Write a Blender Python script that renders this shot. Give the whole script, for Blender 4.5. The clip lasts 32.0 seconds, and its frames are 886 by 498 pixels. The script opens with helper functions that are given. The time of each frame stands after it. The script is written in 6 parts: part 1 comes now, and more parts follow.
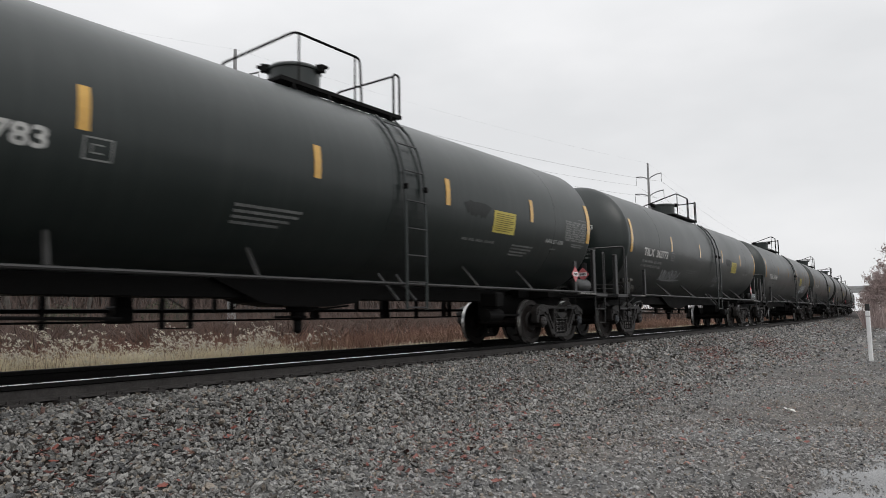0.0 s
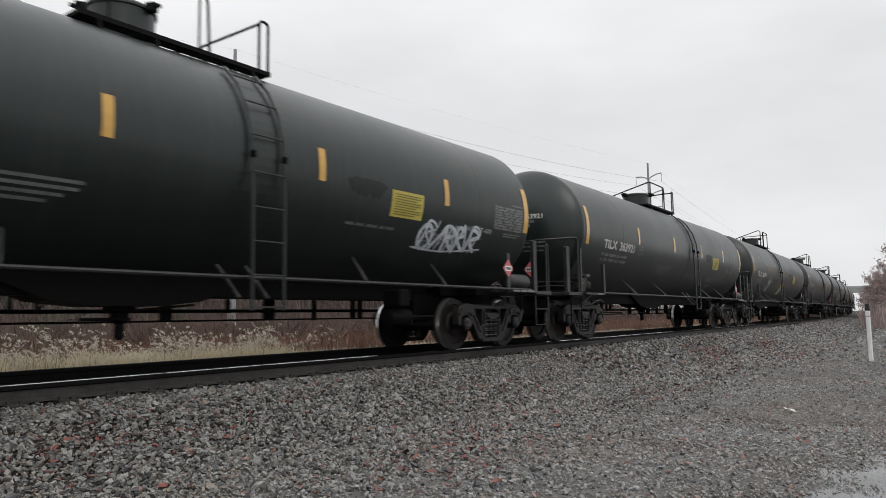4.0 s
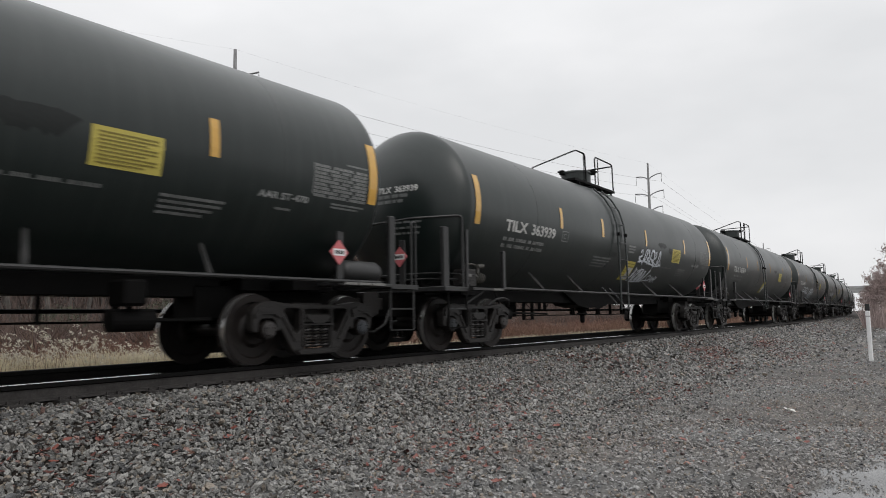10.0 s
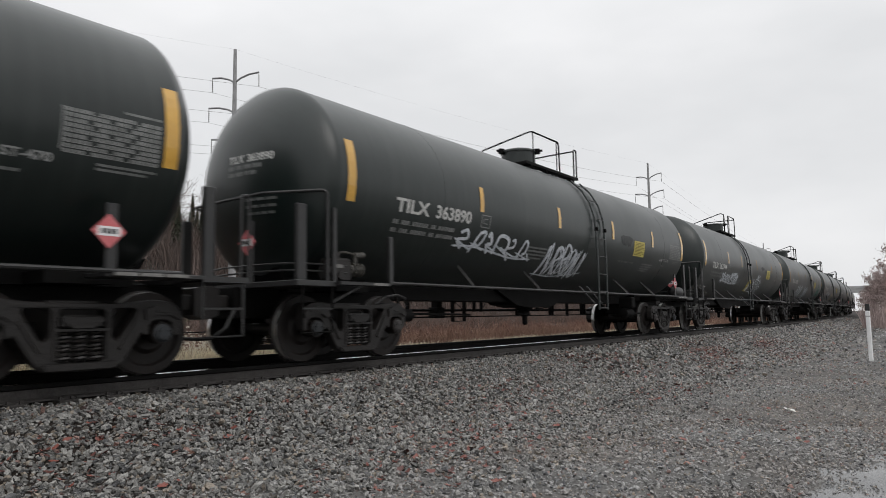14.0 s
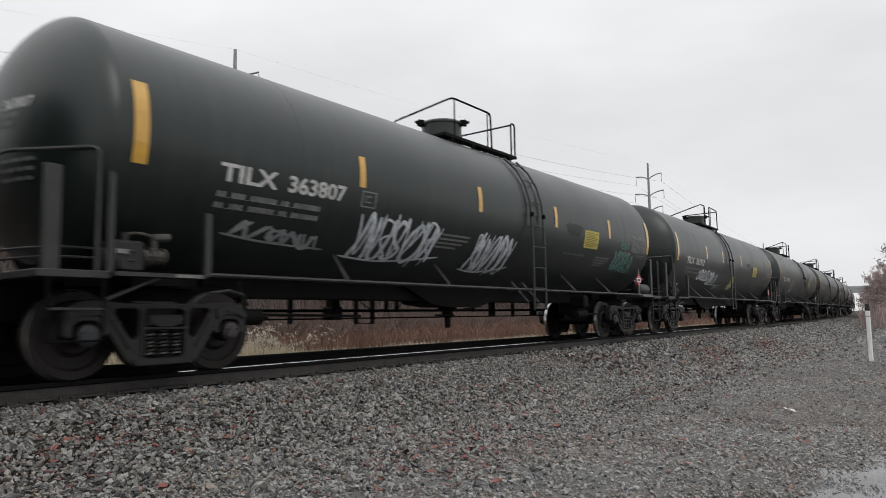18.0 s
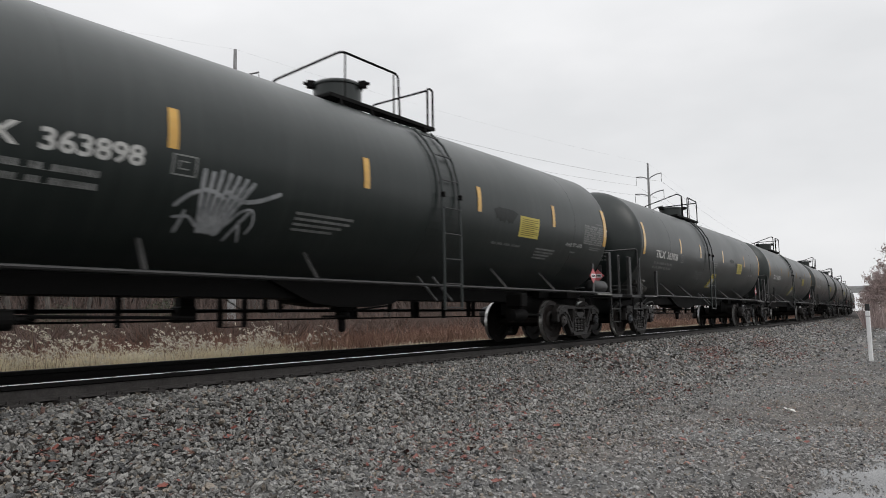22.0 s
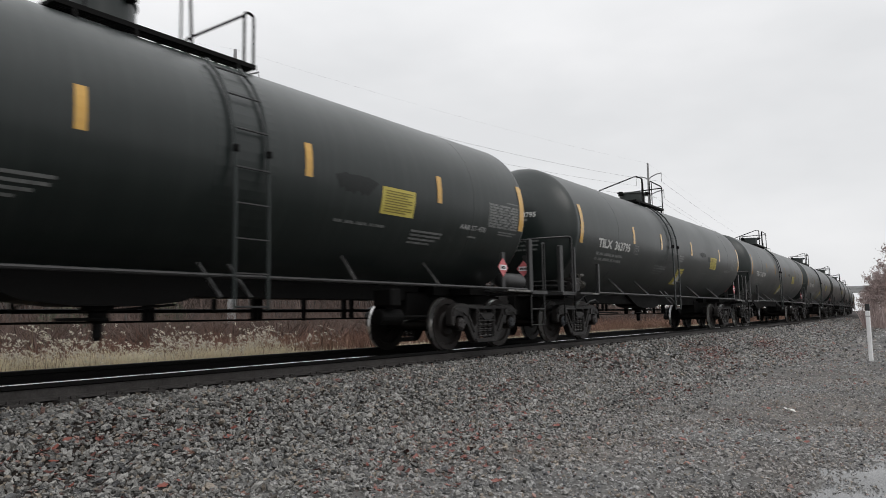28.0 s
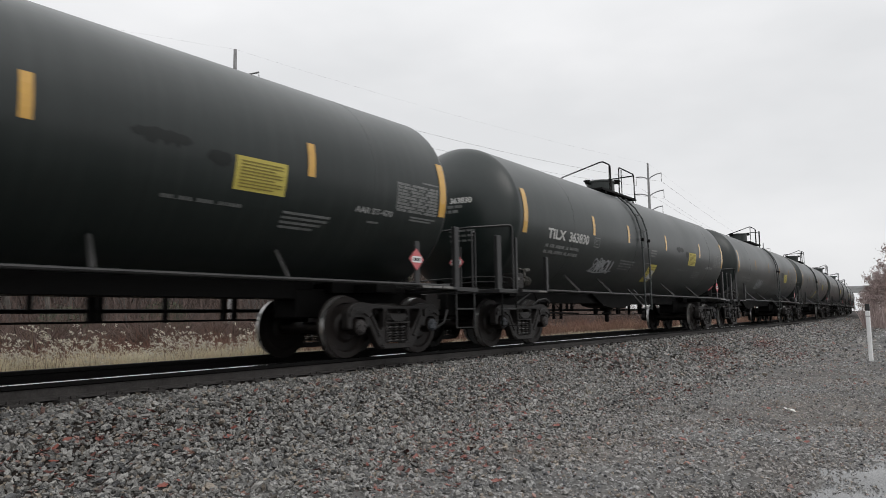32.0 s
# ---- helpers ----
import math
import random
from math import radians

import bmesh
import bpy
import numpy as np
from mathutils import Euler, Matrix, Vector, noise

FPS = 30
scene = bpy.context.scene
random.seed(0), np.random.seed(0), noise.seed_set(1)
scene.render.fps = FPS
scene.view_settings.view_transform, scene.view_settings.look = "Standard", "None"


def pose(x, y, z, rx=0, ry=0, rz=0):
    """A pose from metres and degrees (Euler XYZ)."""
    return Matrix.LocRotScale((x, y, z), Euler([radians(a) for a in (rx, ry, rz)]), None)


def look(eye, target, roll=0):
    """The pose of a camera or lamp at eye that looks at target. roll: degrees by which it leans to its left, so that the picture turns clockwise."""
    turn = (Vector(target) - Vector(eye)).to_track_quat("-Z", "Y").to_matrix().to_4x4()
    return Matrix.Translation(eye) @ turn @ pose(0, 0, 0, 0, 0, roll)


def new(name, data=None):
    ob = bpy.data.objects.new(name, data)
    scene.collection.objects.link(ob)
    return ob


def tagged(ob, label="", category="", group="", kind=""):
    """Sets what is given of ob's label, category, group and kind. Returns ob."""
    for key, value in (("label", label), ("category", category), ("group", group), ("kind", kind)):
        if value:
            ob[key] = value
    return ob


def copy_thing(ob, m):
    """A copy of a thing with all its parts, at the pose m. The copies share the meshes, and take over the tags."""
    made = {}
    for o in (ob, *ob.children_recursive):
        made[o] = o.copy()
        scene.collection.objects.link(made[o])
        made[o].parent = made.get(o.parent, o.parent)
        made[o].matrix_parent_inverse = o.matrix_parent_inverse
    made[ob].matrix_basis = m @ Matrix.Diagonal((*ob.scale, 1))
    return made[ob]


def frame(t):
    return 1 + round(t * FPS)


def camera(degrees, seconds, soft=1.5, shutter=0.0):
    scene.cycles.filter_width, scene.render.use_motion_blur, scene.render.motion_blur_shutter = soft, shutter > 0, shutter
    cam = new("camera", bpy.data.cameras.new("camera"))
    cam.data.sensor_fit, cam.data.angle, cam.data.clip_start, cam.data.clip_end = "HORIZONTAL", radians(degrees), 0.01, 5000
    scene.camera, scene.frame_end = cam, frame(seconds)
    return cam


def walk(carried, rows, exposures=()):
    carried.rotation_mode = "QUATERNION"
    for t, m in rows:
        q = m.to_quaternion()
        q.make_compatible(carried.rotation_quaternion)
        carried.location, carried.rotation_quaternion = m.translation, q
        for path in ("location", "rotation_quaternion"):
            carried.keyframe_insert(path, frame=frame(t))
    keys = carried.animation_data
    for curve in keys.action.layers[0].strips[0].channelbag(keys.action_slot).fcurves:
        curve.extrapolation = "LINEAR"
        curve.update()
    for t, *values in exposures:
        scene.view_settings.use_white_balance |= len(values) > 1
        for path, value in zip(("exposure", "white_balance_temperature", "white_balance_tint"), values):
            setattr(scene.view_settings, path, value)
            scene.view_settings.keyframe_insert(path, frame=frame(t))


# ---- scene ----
from mathutils import geometry

cam = camera(65.62, 32.0, soft=0.75, shutter=0.2)
EYE = (0.0, 0.0, 0.581)
YAW, PITCH, ROLL = 36.77, 5.66, -0.925
_y, _p = radians(YAW), radians(PITCH)
AIM = (math.cos(_y) * math.cos(_p), math.sin(_y) * math.cos(_p), EYE[2] + math.sin(_p))
VIEW = look(EYE, AIM, ROLL)
walk(cam, [(0.0, VIEW), (32.0, VIEW)], exposures=[(0.0, 0.0), (32.0, 0.0)])

# ---- plan: a curved track, top of rail near z = 0, near side towards -y ----
CURVE = 0.000802                 # 1 / radius of the track
TRACK_Y = 8.45                   # centre line abreast of the camera
GAUGE = 0.752                    # centre line to rail head
GROUND = -0.75
CAR = 18.24                      # pulling-face to pulling-face
TANK_R, TANK_Z, TANK_HALF, TANK_FAR, HEAD = 1.526, 2.67, 7.86, 7.82, 0.67
TRUCK_X, WHEEL_R, AXLE = 7.048, 0.479, 0.889
RAIL_Z = -0.03                   # top of the rails


def on_track(s, q=0.0, z=0.0):
    """A point s metres along the track, q metres from its centre line towards the near side."""
    a = CURVE * s
    return Vector((math.sin(a) / CURVE + q * math.sin(a), TRACK_Y + (1 - math.cos(a)) / CURVE - q * math.cos(a), z))


def track_pose(s, q=0.0, z=0.0):
    return Matrix.Translation(on_track(s, q, z)) @ Matrix.Rotation(CURVE * s, 4, "Z")


def lateral(x, y):
    """Distance from the centre line, towards the near side."""
    return np.hypot(x, TRACK_Y + 1 / CURVE - y) - 1 / CURVE


# ---- world and sun: a bright overcast sky ----
SUN_EL, SUN_ROT = radians(48), radians(200)
world = bpy.data.worlds.new("overcast_sky")
scene.world = world
world.use_nodes = True
wn, wl = world.node_tree.nodes, world.node_tree.links
wn.clear()
w_out = wn.new("ShaderNodeOutputWorld")
w_bg = wn.new("ShaderNodeBackground")
w_sky = wn.new("ShaderNodeTexSky")
w_sky.sky_type, w_sky.sun_disc = "NISHITA", False
w_sky.sun_elevation, w_sky.sun_rotation = SUN_EL, SUN_ROT
w_sky.dust_density, w_sky.air_density = 4.0, 1.0
w_dim = wn.new("ShaderNodeVectorMath")
w_dim.operation = "SCALE"
w_dim.inputs["Scale"].default_value = 0.06
w_co = wn.new("ShaderNodeTexCoord")
w_map = wn.new("ShaderNodeMapping")
w_map.inputs["Scale"].default_value = (1.6, 1.6, 4.0)
w_noise = wn.new("ShaderNodeTexNoise")
w_noise.inputs["Scale"].default_value, w_noise.inputs["Detail"].default_value, w_noise.inputs["Roughness"].default_value = 1.7, 4.0, 0.5
w_ramp = wn.new("ShaderNodeValToRGB")
w_ramp.color_ramp.elements[0].position, w_ramp.color_ramp.elements[0].color = 0.36, (0.80, 0.808, 0.822, 1)
w_ramp.color_ramp.elements[1].position, w_ramp.color_ramp.elements[1].color = 0.68, (0.922, 0.924, 0.936, 1)
w_mix = wn.new("ShaderNodeMix")
w_mix.data_type = "RGBA"
w_mix.inputs["Factor"].default_value = 0.93
wl.new(w_co.outputs["Generated"], w_map.inputs["Vector"])
wl.new(w_map.outputs["Vector"], w_noise.inputs["Vector"])
wl.new(w_noise.outputs["Fac"], w_ramp.inputs["Fac"])
wl.new(w_sky.outputs["Color"], w_dim.inputs[0])
wl.new(w_dim.outputs["Vector"], w_mix.inputs["A"])
wl.new(w_ramp.outputs["Color"], w_mix.inputs["B"])
w_sep = wn.new("ShaderNodeSeparateXYZ")
w_up = wn.new("ShaderNodeMapRange")
w_up.interpolation_type = "SMOOTHSTEP"
w_up.inputs["From Min"].default_value, w_up.inputs["From Max"].default_value = 0.30, 0.95
w_up.inputs["To Min"].default_value, w_up.inputs["To Max"].default_value = 1.0, 1.8
wl.new(w_co.outputs["Generated"], w_sep.inputs["Vector"])
wl.new(w_sep.outputs["Z"], w_up.inputs["Value"])
wl.new(w_up.outputs["Result"], w_bg.inputs["Strength"])
wl.new(w_mix.outputs["Result"], w_bg.inputs["Color"])
wl.new(w_bg.outputs["Background"], w_out.inputs["Surface"])

sun = new("sun", bpy.data.lights.new("sun", "SUN"))
sun.data.energy, sun.data.angle, sun.data.color = 0.6, radians(30), (1.0, 0.98, 0.95)
sun.matrix_world = look((0, 0, 60), (math.sin(SUN_ROT) * -30, math.cos(SUN_ROT) * -30, 60 - 30 * math.tan(SUN_EL)))


# ---- materials ----
def material(name, dark, light, scale=6.0, rough=0.6, metal=0.0, bump=0.2, fine=60.0, stretch=(1, 1, 1), island=0.0,
             random_by=0.0, streak=None, streak_amount=0.0, coat=0.0, rough_var=0.12, detail=6.0, gloss=0.5):
    """A procedural surface with grain at two scales, tint between dark and light, wear streaks, and variation by piece."""
    m = bpy.data.materials.new(name)
    m.use_nodes = True
    n, l = m.node_tree.nodes, m.node_tree.links
    b = n["Principled BSDF"]
    co = n.new("ShaderNodeTexCoord")
    mp = n.new("ShaderNodeMapping")
    mp.inputs["Scale"].default_value = stretch
    l.new(co.outputs["Object"], mp.inputs["Vector"])
    big, small = n.new("ShaderNodeTexNoise"), n.new("ShaderNodeTexNoise")
    for t, sc in ((big, scale), (small, fine)):
        t.inputs["Scale"].default_value, t.inputs["Detail"].default_value = sc, detail
        l.new(mp.outputs["Vector"], t.inputs["Vector"])
    mixf = n.new("ShaderNodeMath")
    mixf.operation = "MULTIPLY_ADD"
    mixf.inputs[1].default_value, mixf.inputs[2].default_value = 0.45, 0.0
    l.new(small.outputs["Fac"], mixf.inputs[0])
    add = n.new("ShaderNodeMath")
    add.operation = "MULTIPLY_ADD"
    add.inputs[1].default_value = 0.55
    l.new(big.outputs["Fac"], add.inputs[0])
    l.new(mixf.outputs[0], add.inputs[2])
    fac = add.outputs[0]
    ramp = n.new("ShaderNodeMapRange")
    ramp.inputs["From Min"].default_value, ramp.inputs["From Max"].default_value = 0.33, 0.67
    l.new(fac, ramp.inputs["Value"])
    fac = ramp.outputs["Result"]
    for amount, node, out in ((island, "ShaderNodeNewGeometry", "Random Per Island"), (random_by, "ShaderNodeObjectInfo", "Random")):
        if amount:
            src = n.new(node)
            mx = n.new("ShaderNodeMix")
            mx.inputs["Factor"].default_value = amount
            l.new(fac, mx.inputs["A"])
            l.new(src.outputs[out], mx.inputs["B"])
            fac = mx.outputs["Result"]
    col = n.new("ShaderNodeMix")
    col.data_type = "RGBA"
    col.inputs["A"].default_value, col.inputs["B"].default_value = (*dark, 1), (*light, 1)
    l.new(fac, col.inputs["Factor"])
    colour = col.outputs["Result"]
    if streak:
        sm = n.new("ShaderNodeMapping")
        sm.inputs["Scale"].default_value = (7, 0.5, 0.5)
        l.new(co.outputs["Object"], sm.inputs["Vector"])
        sn = n.new("ShaderNodeTexNoise")
        sn.inputs["Scale"].default_value, sn.inputs["Detail"].default_value = 1.0, 5.0
        l.new(sm.outputs["Vector"], sn.inputs["Vector"])
        sr = n.new("ShaderNodeMapRange")
        sr.inputs["From Min"].default_value, sr.inputs["From Max"].default_value = 0.45, 0.8
        sr.inputs["To Max"].default_value = streak_amount
        l.new(sn.outputs["Fac"], sr.inputs["Value"])
        c2 = n.new("ShaderNodeMix")
        c2.data_type = "RGBA"
        c2.inputs["B"].default_value = (*streak, 1)
        l.new(colour, c2.inputs["A"])
        l.new(sr.outputs["Result"], c2.inputs["Factor"])
        colour = c2.outputs["Result"]
    l.new(colour, b.inputs["Base Color"])
    rv = n.new("ShaderNodeMapRange")
    rv.inputs["To Min"].default_value, rv.inputs["To Max"].default_value = max(0.02, rough - rough_var), min(1.0, rough + rough_var)
    l.new(big.outputs["Fac"], rv.inputs["Value"])
    l.new(rv.outputs["Result"], b.inputs["Roughness"])
    b.inputs["Metallic"].default_value = metal
    b.inputs["Coat Weight"].default_value = coat
    b.inputs["Specular IOR Level"].default_value = gloss
    if bump:
        bp = n.new("ShaderNodeBump")
        bp.inputs["Strength"].default_value, bp.inputs["Distance"].default_value = bump, 0.02
        l.new(small.outputs["Fac"], bp.inputs["Height"])
        l.new(bp.outputs["Normal"], b.inputs["Normal"])
    return m


M_TANK = material("tank_paint", (0.0043, 0.0084, 0.0075), (0.0094, 0.0156, 0.0144), 0.5, 0.36, bump=0.03, fine=9, random_by=0.4,
                  streak=(0.028, 0.033, 0.031), streak_amount=0.4, rough_var=0.1, gloss=0.5)
# faint sheen pales tanks viewed edge-on, imitating misty air over the far cars
haze_sheen = M_TANK.node_tree.nodes["Principled BSDF"]
haze_sheen.inputs["Sheen Weight"].default_value, haze_sheen.inputs["Sheen Roughness"].default_value = 0.04, 0.4
M_STEEL = material("dirty_black_steel", (0.0022, 0.0021, 0.0021), (0.0058, 0.0055, 0.0053), 3, 0.66, bump=0.15, fine=40, random_by=0.25, gloss=0.10)
M_RAILING = material("grey_grimed_railing", (0.009, 0.0090, 0.0092), (0.027, 0.0268, 0.0270), 4, 0.45, bump=0.1, fine=50)
M_STRUT = material("pale_grimed_strut", (0.020, 0.020, 0.020), (0.060, 0.059, 0.058), 4, 0.5, bump=0.1, fine=50)
M_STRIP = material("dull_grey_reflector", (0.10, 0.098, 0.094), (0.22, 0.215, 0.205), 9, 0.5, bump=0.02)
M_TRUCK = material("road_grimed_cast_steel", (0.0062, 0.0055, 0.0052), (0.0205, 0.0180, 0.0170), 4, 0.52, bump=0.4, fine=35, random_by=0.2, gloss=0.35)
M_WHEEL = material("brown_wheel_steel", (0.0036, 0.0026, 0.0023), (0.0120, 0.0082, 0.0070), 5, 0.58, bump=0.15, fine=30, random_by=0.2, gloss=0.3)
M_SPRING = material("wet_spring_steel", (0.014, 0.0125, 0.012), (0.045, 0.041, 0.039), 8, 0.34, metal=0.2, bump=0.1)
M_VALVE = material("weathered_pale_valve_metal", (0.012, 0.0115, 0.010), (0.080, 0.075, 0.064), 9, 0.5, bump=0.3)
M_RUSTCAP = material("grimed_bearing_cap", (0.012, 0.0105, 0.010), (0.046, 0.041, 0.040), 8, 0.6, bump=0.3)
M_TREAD = material("polished_wheel_rim", (0.45, 0.45, 0.45), (0.66, 0.65, 0.64), 8, 0.3, metal=0.9, bump=0.05)
M_CAP = material("blue_grey_bearing_cap", (0.012, 0.0133, 0.0146), (0.050, 0.056, 0.065), 6, 0.5, metal=0.2, bump=0.2, random_by=0.7)
M_YELLOW = material("yellow_reflective_tape", (0.45, 0.235, 0.016), (0.60, 0.335, 0.035), 4, 0.40, bump=0.02, fine=30, random_by=0.2, coat=1.0)
M_YELLOW.node_tree.nodes["Principled BSDF"].inputs["Coat Roughness"].default_value = 0.12
M_SIGN = material("yellow_sign_paint", (0.40, 0.33, 0.06), (0.52, 0.44, 0.10), 3, 0.5, bump=0.02, random_by=0.2)
M_WHITE = material("grimy_white_stencil", (0.33, 0.33, 0.32), (0.58, 0.58, 0.56), 9, 0.6, bump=0.02, fine=40)
M_DIM = material("faded_grey_stencil", (0.075, 0.08, 0.077), (0.175, 0.18, 0.176), 9, 0.6, bump=0.02, fine=40)
M_STENCIL = material("grey_stencil_paint", (0.17, 0.175, 0.17), (0.33, 0.335, 0.33), 9, 0.6, bump=0.02, fine=40)
M_TABLE = material("worn_grey_stencil", (0.10, 0.104, 0.10), (0.25, 0.255, 0.25), 9, 0.6, bump=0.02, fine=40)
M_RED = material("red_placard", (0.44, 0.085, 0.095), (0.56, 0.16, 0.17), 6, 0.5, bump=0.02)
M_PLAC = material("white_placard_panel", (0.62, 0.62, 0.62), (0.78, 0.78, 0.78), 6, 0.5, bump=0.0)
M_PRINT = material("faded_black_print", (0.15, 0.12, 0.022), (0.23, 0.185, 0.035), 6, 0.6, bump=0.0)
M_WORN = material("dull_worn_white", (0.34, 0.34, 0.33), (0.56, 0.56, 0.54), 9, 0.6, bump=0.02, fine=40)
M_BLACK = material("black_lettering", (0.01, 0.01, 0.01), (0.03, 0.03, 0.03), 6, 0.6, bump=0.0)
M_SPRAY = material("white_spray_paint", (0.30, 0.33, 0.36), (0.66, 0.69, 0.73), 7, 0.6, bump=0.02, fine=25)
M_MIST = material("thin_paint_mist", (0.10, 0.105, 0.11), (0.30, 0.31, 0.32), 7, 0.7, bump=0.0)
M_MIST.node_tree.nodes["Principled BSDF"].inputs["Alpha"].default_value = 0.28
M_FAINT = material("thin_grey_spray_paint", (0.14, 0.15, 0.155), (0.34, 0.35, 0.36), 3, 0.6, bump=0.02, fine=14)
M_TEAL = material("teal_spray_paint", (0.045, 0.11, 0.095), (0.10, 0.23, 0.195), 7, 0.6, bump=0.02, fine=25)
M_SMUDGE = material("black_patch_paint", (0.0038, 0.0055, 0.005), (0.0075, 0.0105, 0.0098), 7, 0.45, bump=0.02, gloss=0.36)
M_RAIL = material("brown_rail_steel", (0.022, 0.0202, 0.0193), (0.056, 0.0520, 0.0500), 5, 0.6, bump=0.15, fine=50, gloss=0.2)
M_RUN = material("polished_rail_head", (0.62, 0.62, 0.62), (0.78, 0.77, 0.76), 5, 0.14, metal=1.0, bump=0.0, rough_var=0.04)
M_TIE = material("weathered_tie_timber", (0.035, 0.029, 0.025), (0.10, 0.085, 0.072), 4, 0.9, bump=0.5, fine=30, stretch=(6, 1, 6), random_by=0.3)
M_BALLAST = material("wet_granite_ballast", (0.007, 0.0069, 0.0066), (0.34, 0.333, 0.313), 14, 0.42, bump=0.6, fine=90, island=0.66)
# darker, glossier stone for the bed between the rails
M_TRACKSTONE = material("dark_glossy_ballast", (0.012, 0.0115, 0.011), (0.10, 0.097, 0.092), 9, 0.34, bump=0.3, fine=70, island=0.6, gloss=0.5)
M_GRAVEL = material("wet_mixed_gravel", (0.070, 0.0692, 0.068), (0.38, 0.375, 0.365), 14, 0.46, bump=0.5, fine=70, island=0.45)
M_GROUND = material("damp_gravelly_soil", (0.028, 0.0272, 0.0262), (0.165, 0.160, 0.153), 1.2, 0.75, bump=0.9, fine=24, gloss=0.2)
# brown soil from the shoulder outwards, with shade between stones painted in as near black
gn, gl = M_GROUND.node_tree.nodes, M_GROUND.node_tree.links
g_co, g_sep, g_shade, g_mix, g_noise = gn.new("ShaderNodeTexCoord"), gn.new("ShaderNodeSeparateXYZ"), gn.new("ShaderNodeMapRange"), gn.new("ShaderNodeMix"), gn.new("ShaderNodeTexNoise")
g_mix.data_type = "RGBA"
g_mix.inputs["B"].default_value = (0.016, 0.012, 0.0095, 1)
g_shade.inputs["From Min"].default_value, g_shade.inputs["From Max"].default_value = 3.6, 5.6
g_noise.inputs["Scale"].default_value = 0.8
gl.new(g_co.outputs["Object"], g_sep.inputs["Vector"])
gl.new(g_sep.outputs["Y"], g_shade.inputs["Value"])
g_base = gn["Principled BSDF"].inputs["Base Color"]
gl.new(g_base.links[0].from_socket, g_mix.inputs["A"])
gl.new(g_shade.outputs["Result"], g_mix.inputs["Factor"])
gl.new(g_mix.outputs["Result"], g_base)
M_LEAF = material("red_fallen_leaf", (0.045, 0.013, 0.010), (0.20, 0.060, 0.043), 9, 0.5, bump=0.2, island=0.8)
M_GRASS = material("dry_straw_grass", (0.58, 0.49, 0.33), (0.93, 0.85, 0.66), 4, 0.8, bump=0.0, island=0.6)
M_STALK = material("brown_weed_stalk", (0.16, 0.115, 0.08), (0.42, 0.33, 0.24), 4, 0.8, bump=0.0, island=0.6)
M_HEADS = material("pale_seed_heads", (0.50, 0.46, 0.37), (0.88, 0.84, 0.74), 4, 0.9, bump=0.0, island=0.6)
M_BRUSH = material("russet_winter_brush", (0.070, 0.036, 0.027), (0.26, 0.145, 0.110), 2, 0.9, bump=0.0, island=0.6)
M_BRUSH2 = material("grey_brown_twigs", (0.056, 0.037, 0.030), (0.152, 0.104, 0.086), 2, 0.9, bump=0.0, island=0.6)
M_GREEN = material("dull_evergreen_leaves", (0.024, 0.030, 0.018), (0.075, 0.082, 0.045), 2, 0.7, bump=0.0, island=0.7)
M_BARK = material("grey_bark", (0.045, 0.040, 0.036), (0.14, 0.125, 0.11), 5, 0.9, bump=0.5, fine=30)
M_GALV = material("weathered_grey_pole_steel", (0.19, 0.19, 0.193), (0.33, 0.33, 0.332), 2, 0.6, bump=0.05)
M_INSUL = material("grey_insulator", (0.16, 0.155, 0.15), (0.28, 0.275, 0.27), 6, 0.3, bump=0.0)
M_WIRE = material("grey_cable", (0.10, 0.09, 0.09), (0.18, 0.17, 0.17), 2, 0.6, bump=0.0)
M_POST = material("white_plastic_post", (0.66, 0.66, 0.66), (0.82, 0.82, 0.82), 5, 0.45, bump=0.03)
M_ASPHALT = material("wet_asphalt", (0.07, 0.07, 0.070), (0.14, 0.139, 0.137), 1.5, 0.20, bump=0.08, fine=60, rough_var=0.16)
M_PAPER = material("white_litter", (0.7, 0.7, 0.68), (0.85, 0.85, 0.83), 6, 0.7, bump=0.05)
M_CONC = material("pale_concrete", (0.30, 0.30, 0.30), (0.46, 0.46, 0.45), 3, 0.8, bump=0.2)


def tinted_pieces(m, colour, share, seed):
    """Gives a share of a material's pieces another colour, picked piece by piece."""
    n, l = m.node_tree.nodes, m.node_tree.links
    geo, white, over, mix = n.new("ShaderNodeNewGeometry"), n.new("ShaderNodeTexWhiteNoise"), n.new("ShaderNodeMath"), n.new("ShaderNodeMix")
    add = n.new("ShaderNodeMath")
    add.operation, add.inputs[1].default_value = "ADD", seed
    white.noise_dimensions = "1D"
    over.operation, over.inputs[1].default_value = "LESS_THAN", share
    mix.data_type, mix.blend_type = "RGBA", "MULTIPLY"
    mix.inputs["B"].default_value = (*colour, 1)
    base = n["Principled BSDF"].inputs["Base Color"]
    l.new(geo.outputs["Random Per Island"], add.inputs[0])
    l.new(add.outputs[0], white.inputs["W"])
    l.new(white.outputs["Value"], over.inputs[0])
    l.new(base.links[0].from_socket, mix.inputs["A"])
    l.new(over.outputs[0], mix.inputs["Factor"])
    l.new(mix.outputs["Result"], base)


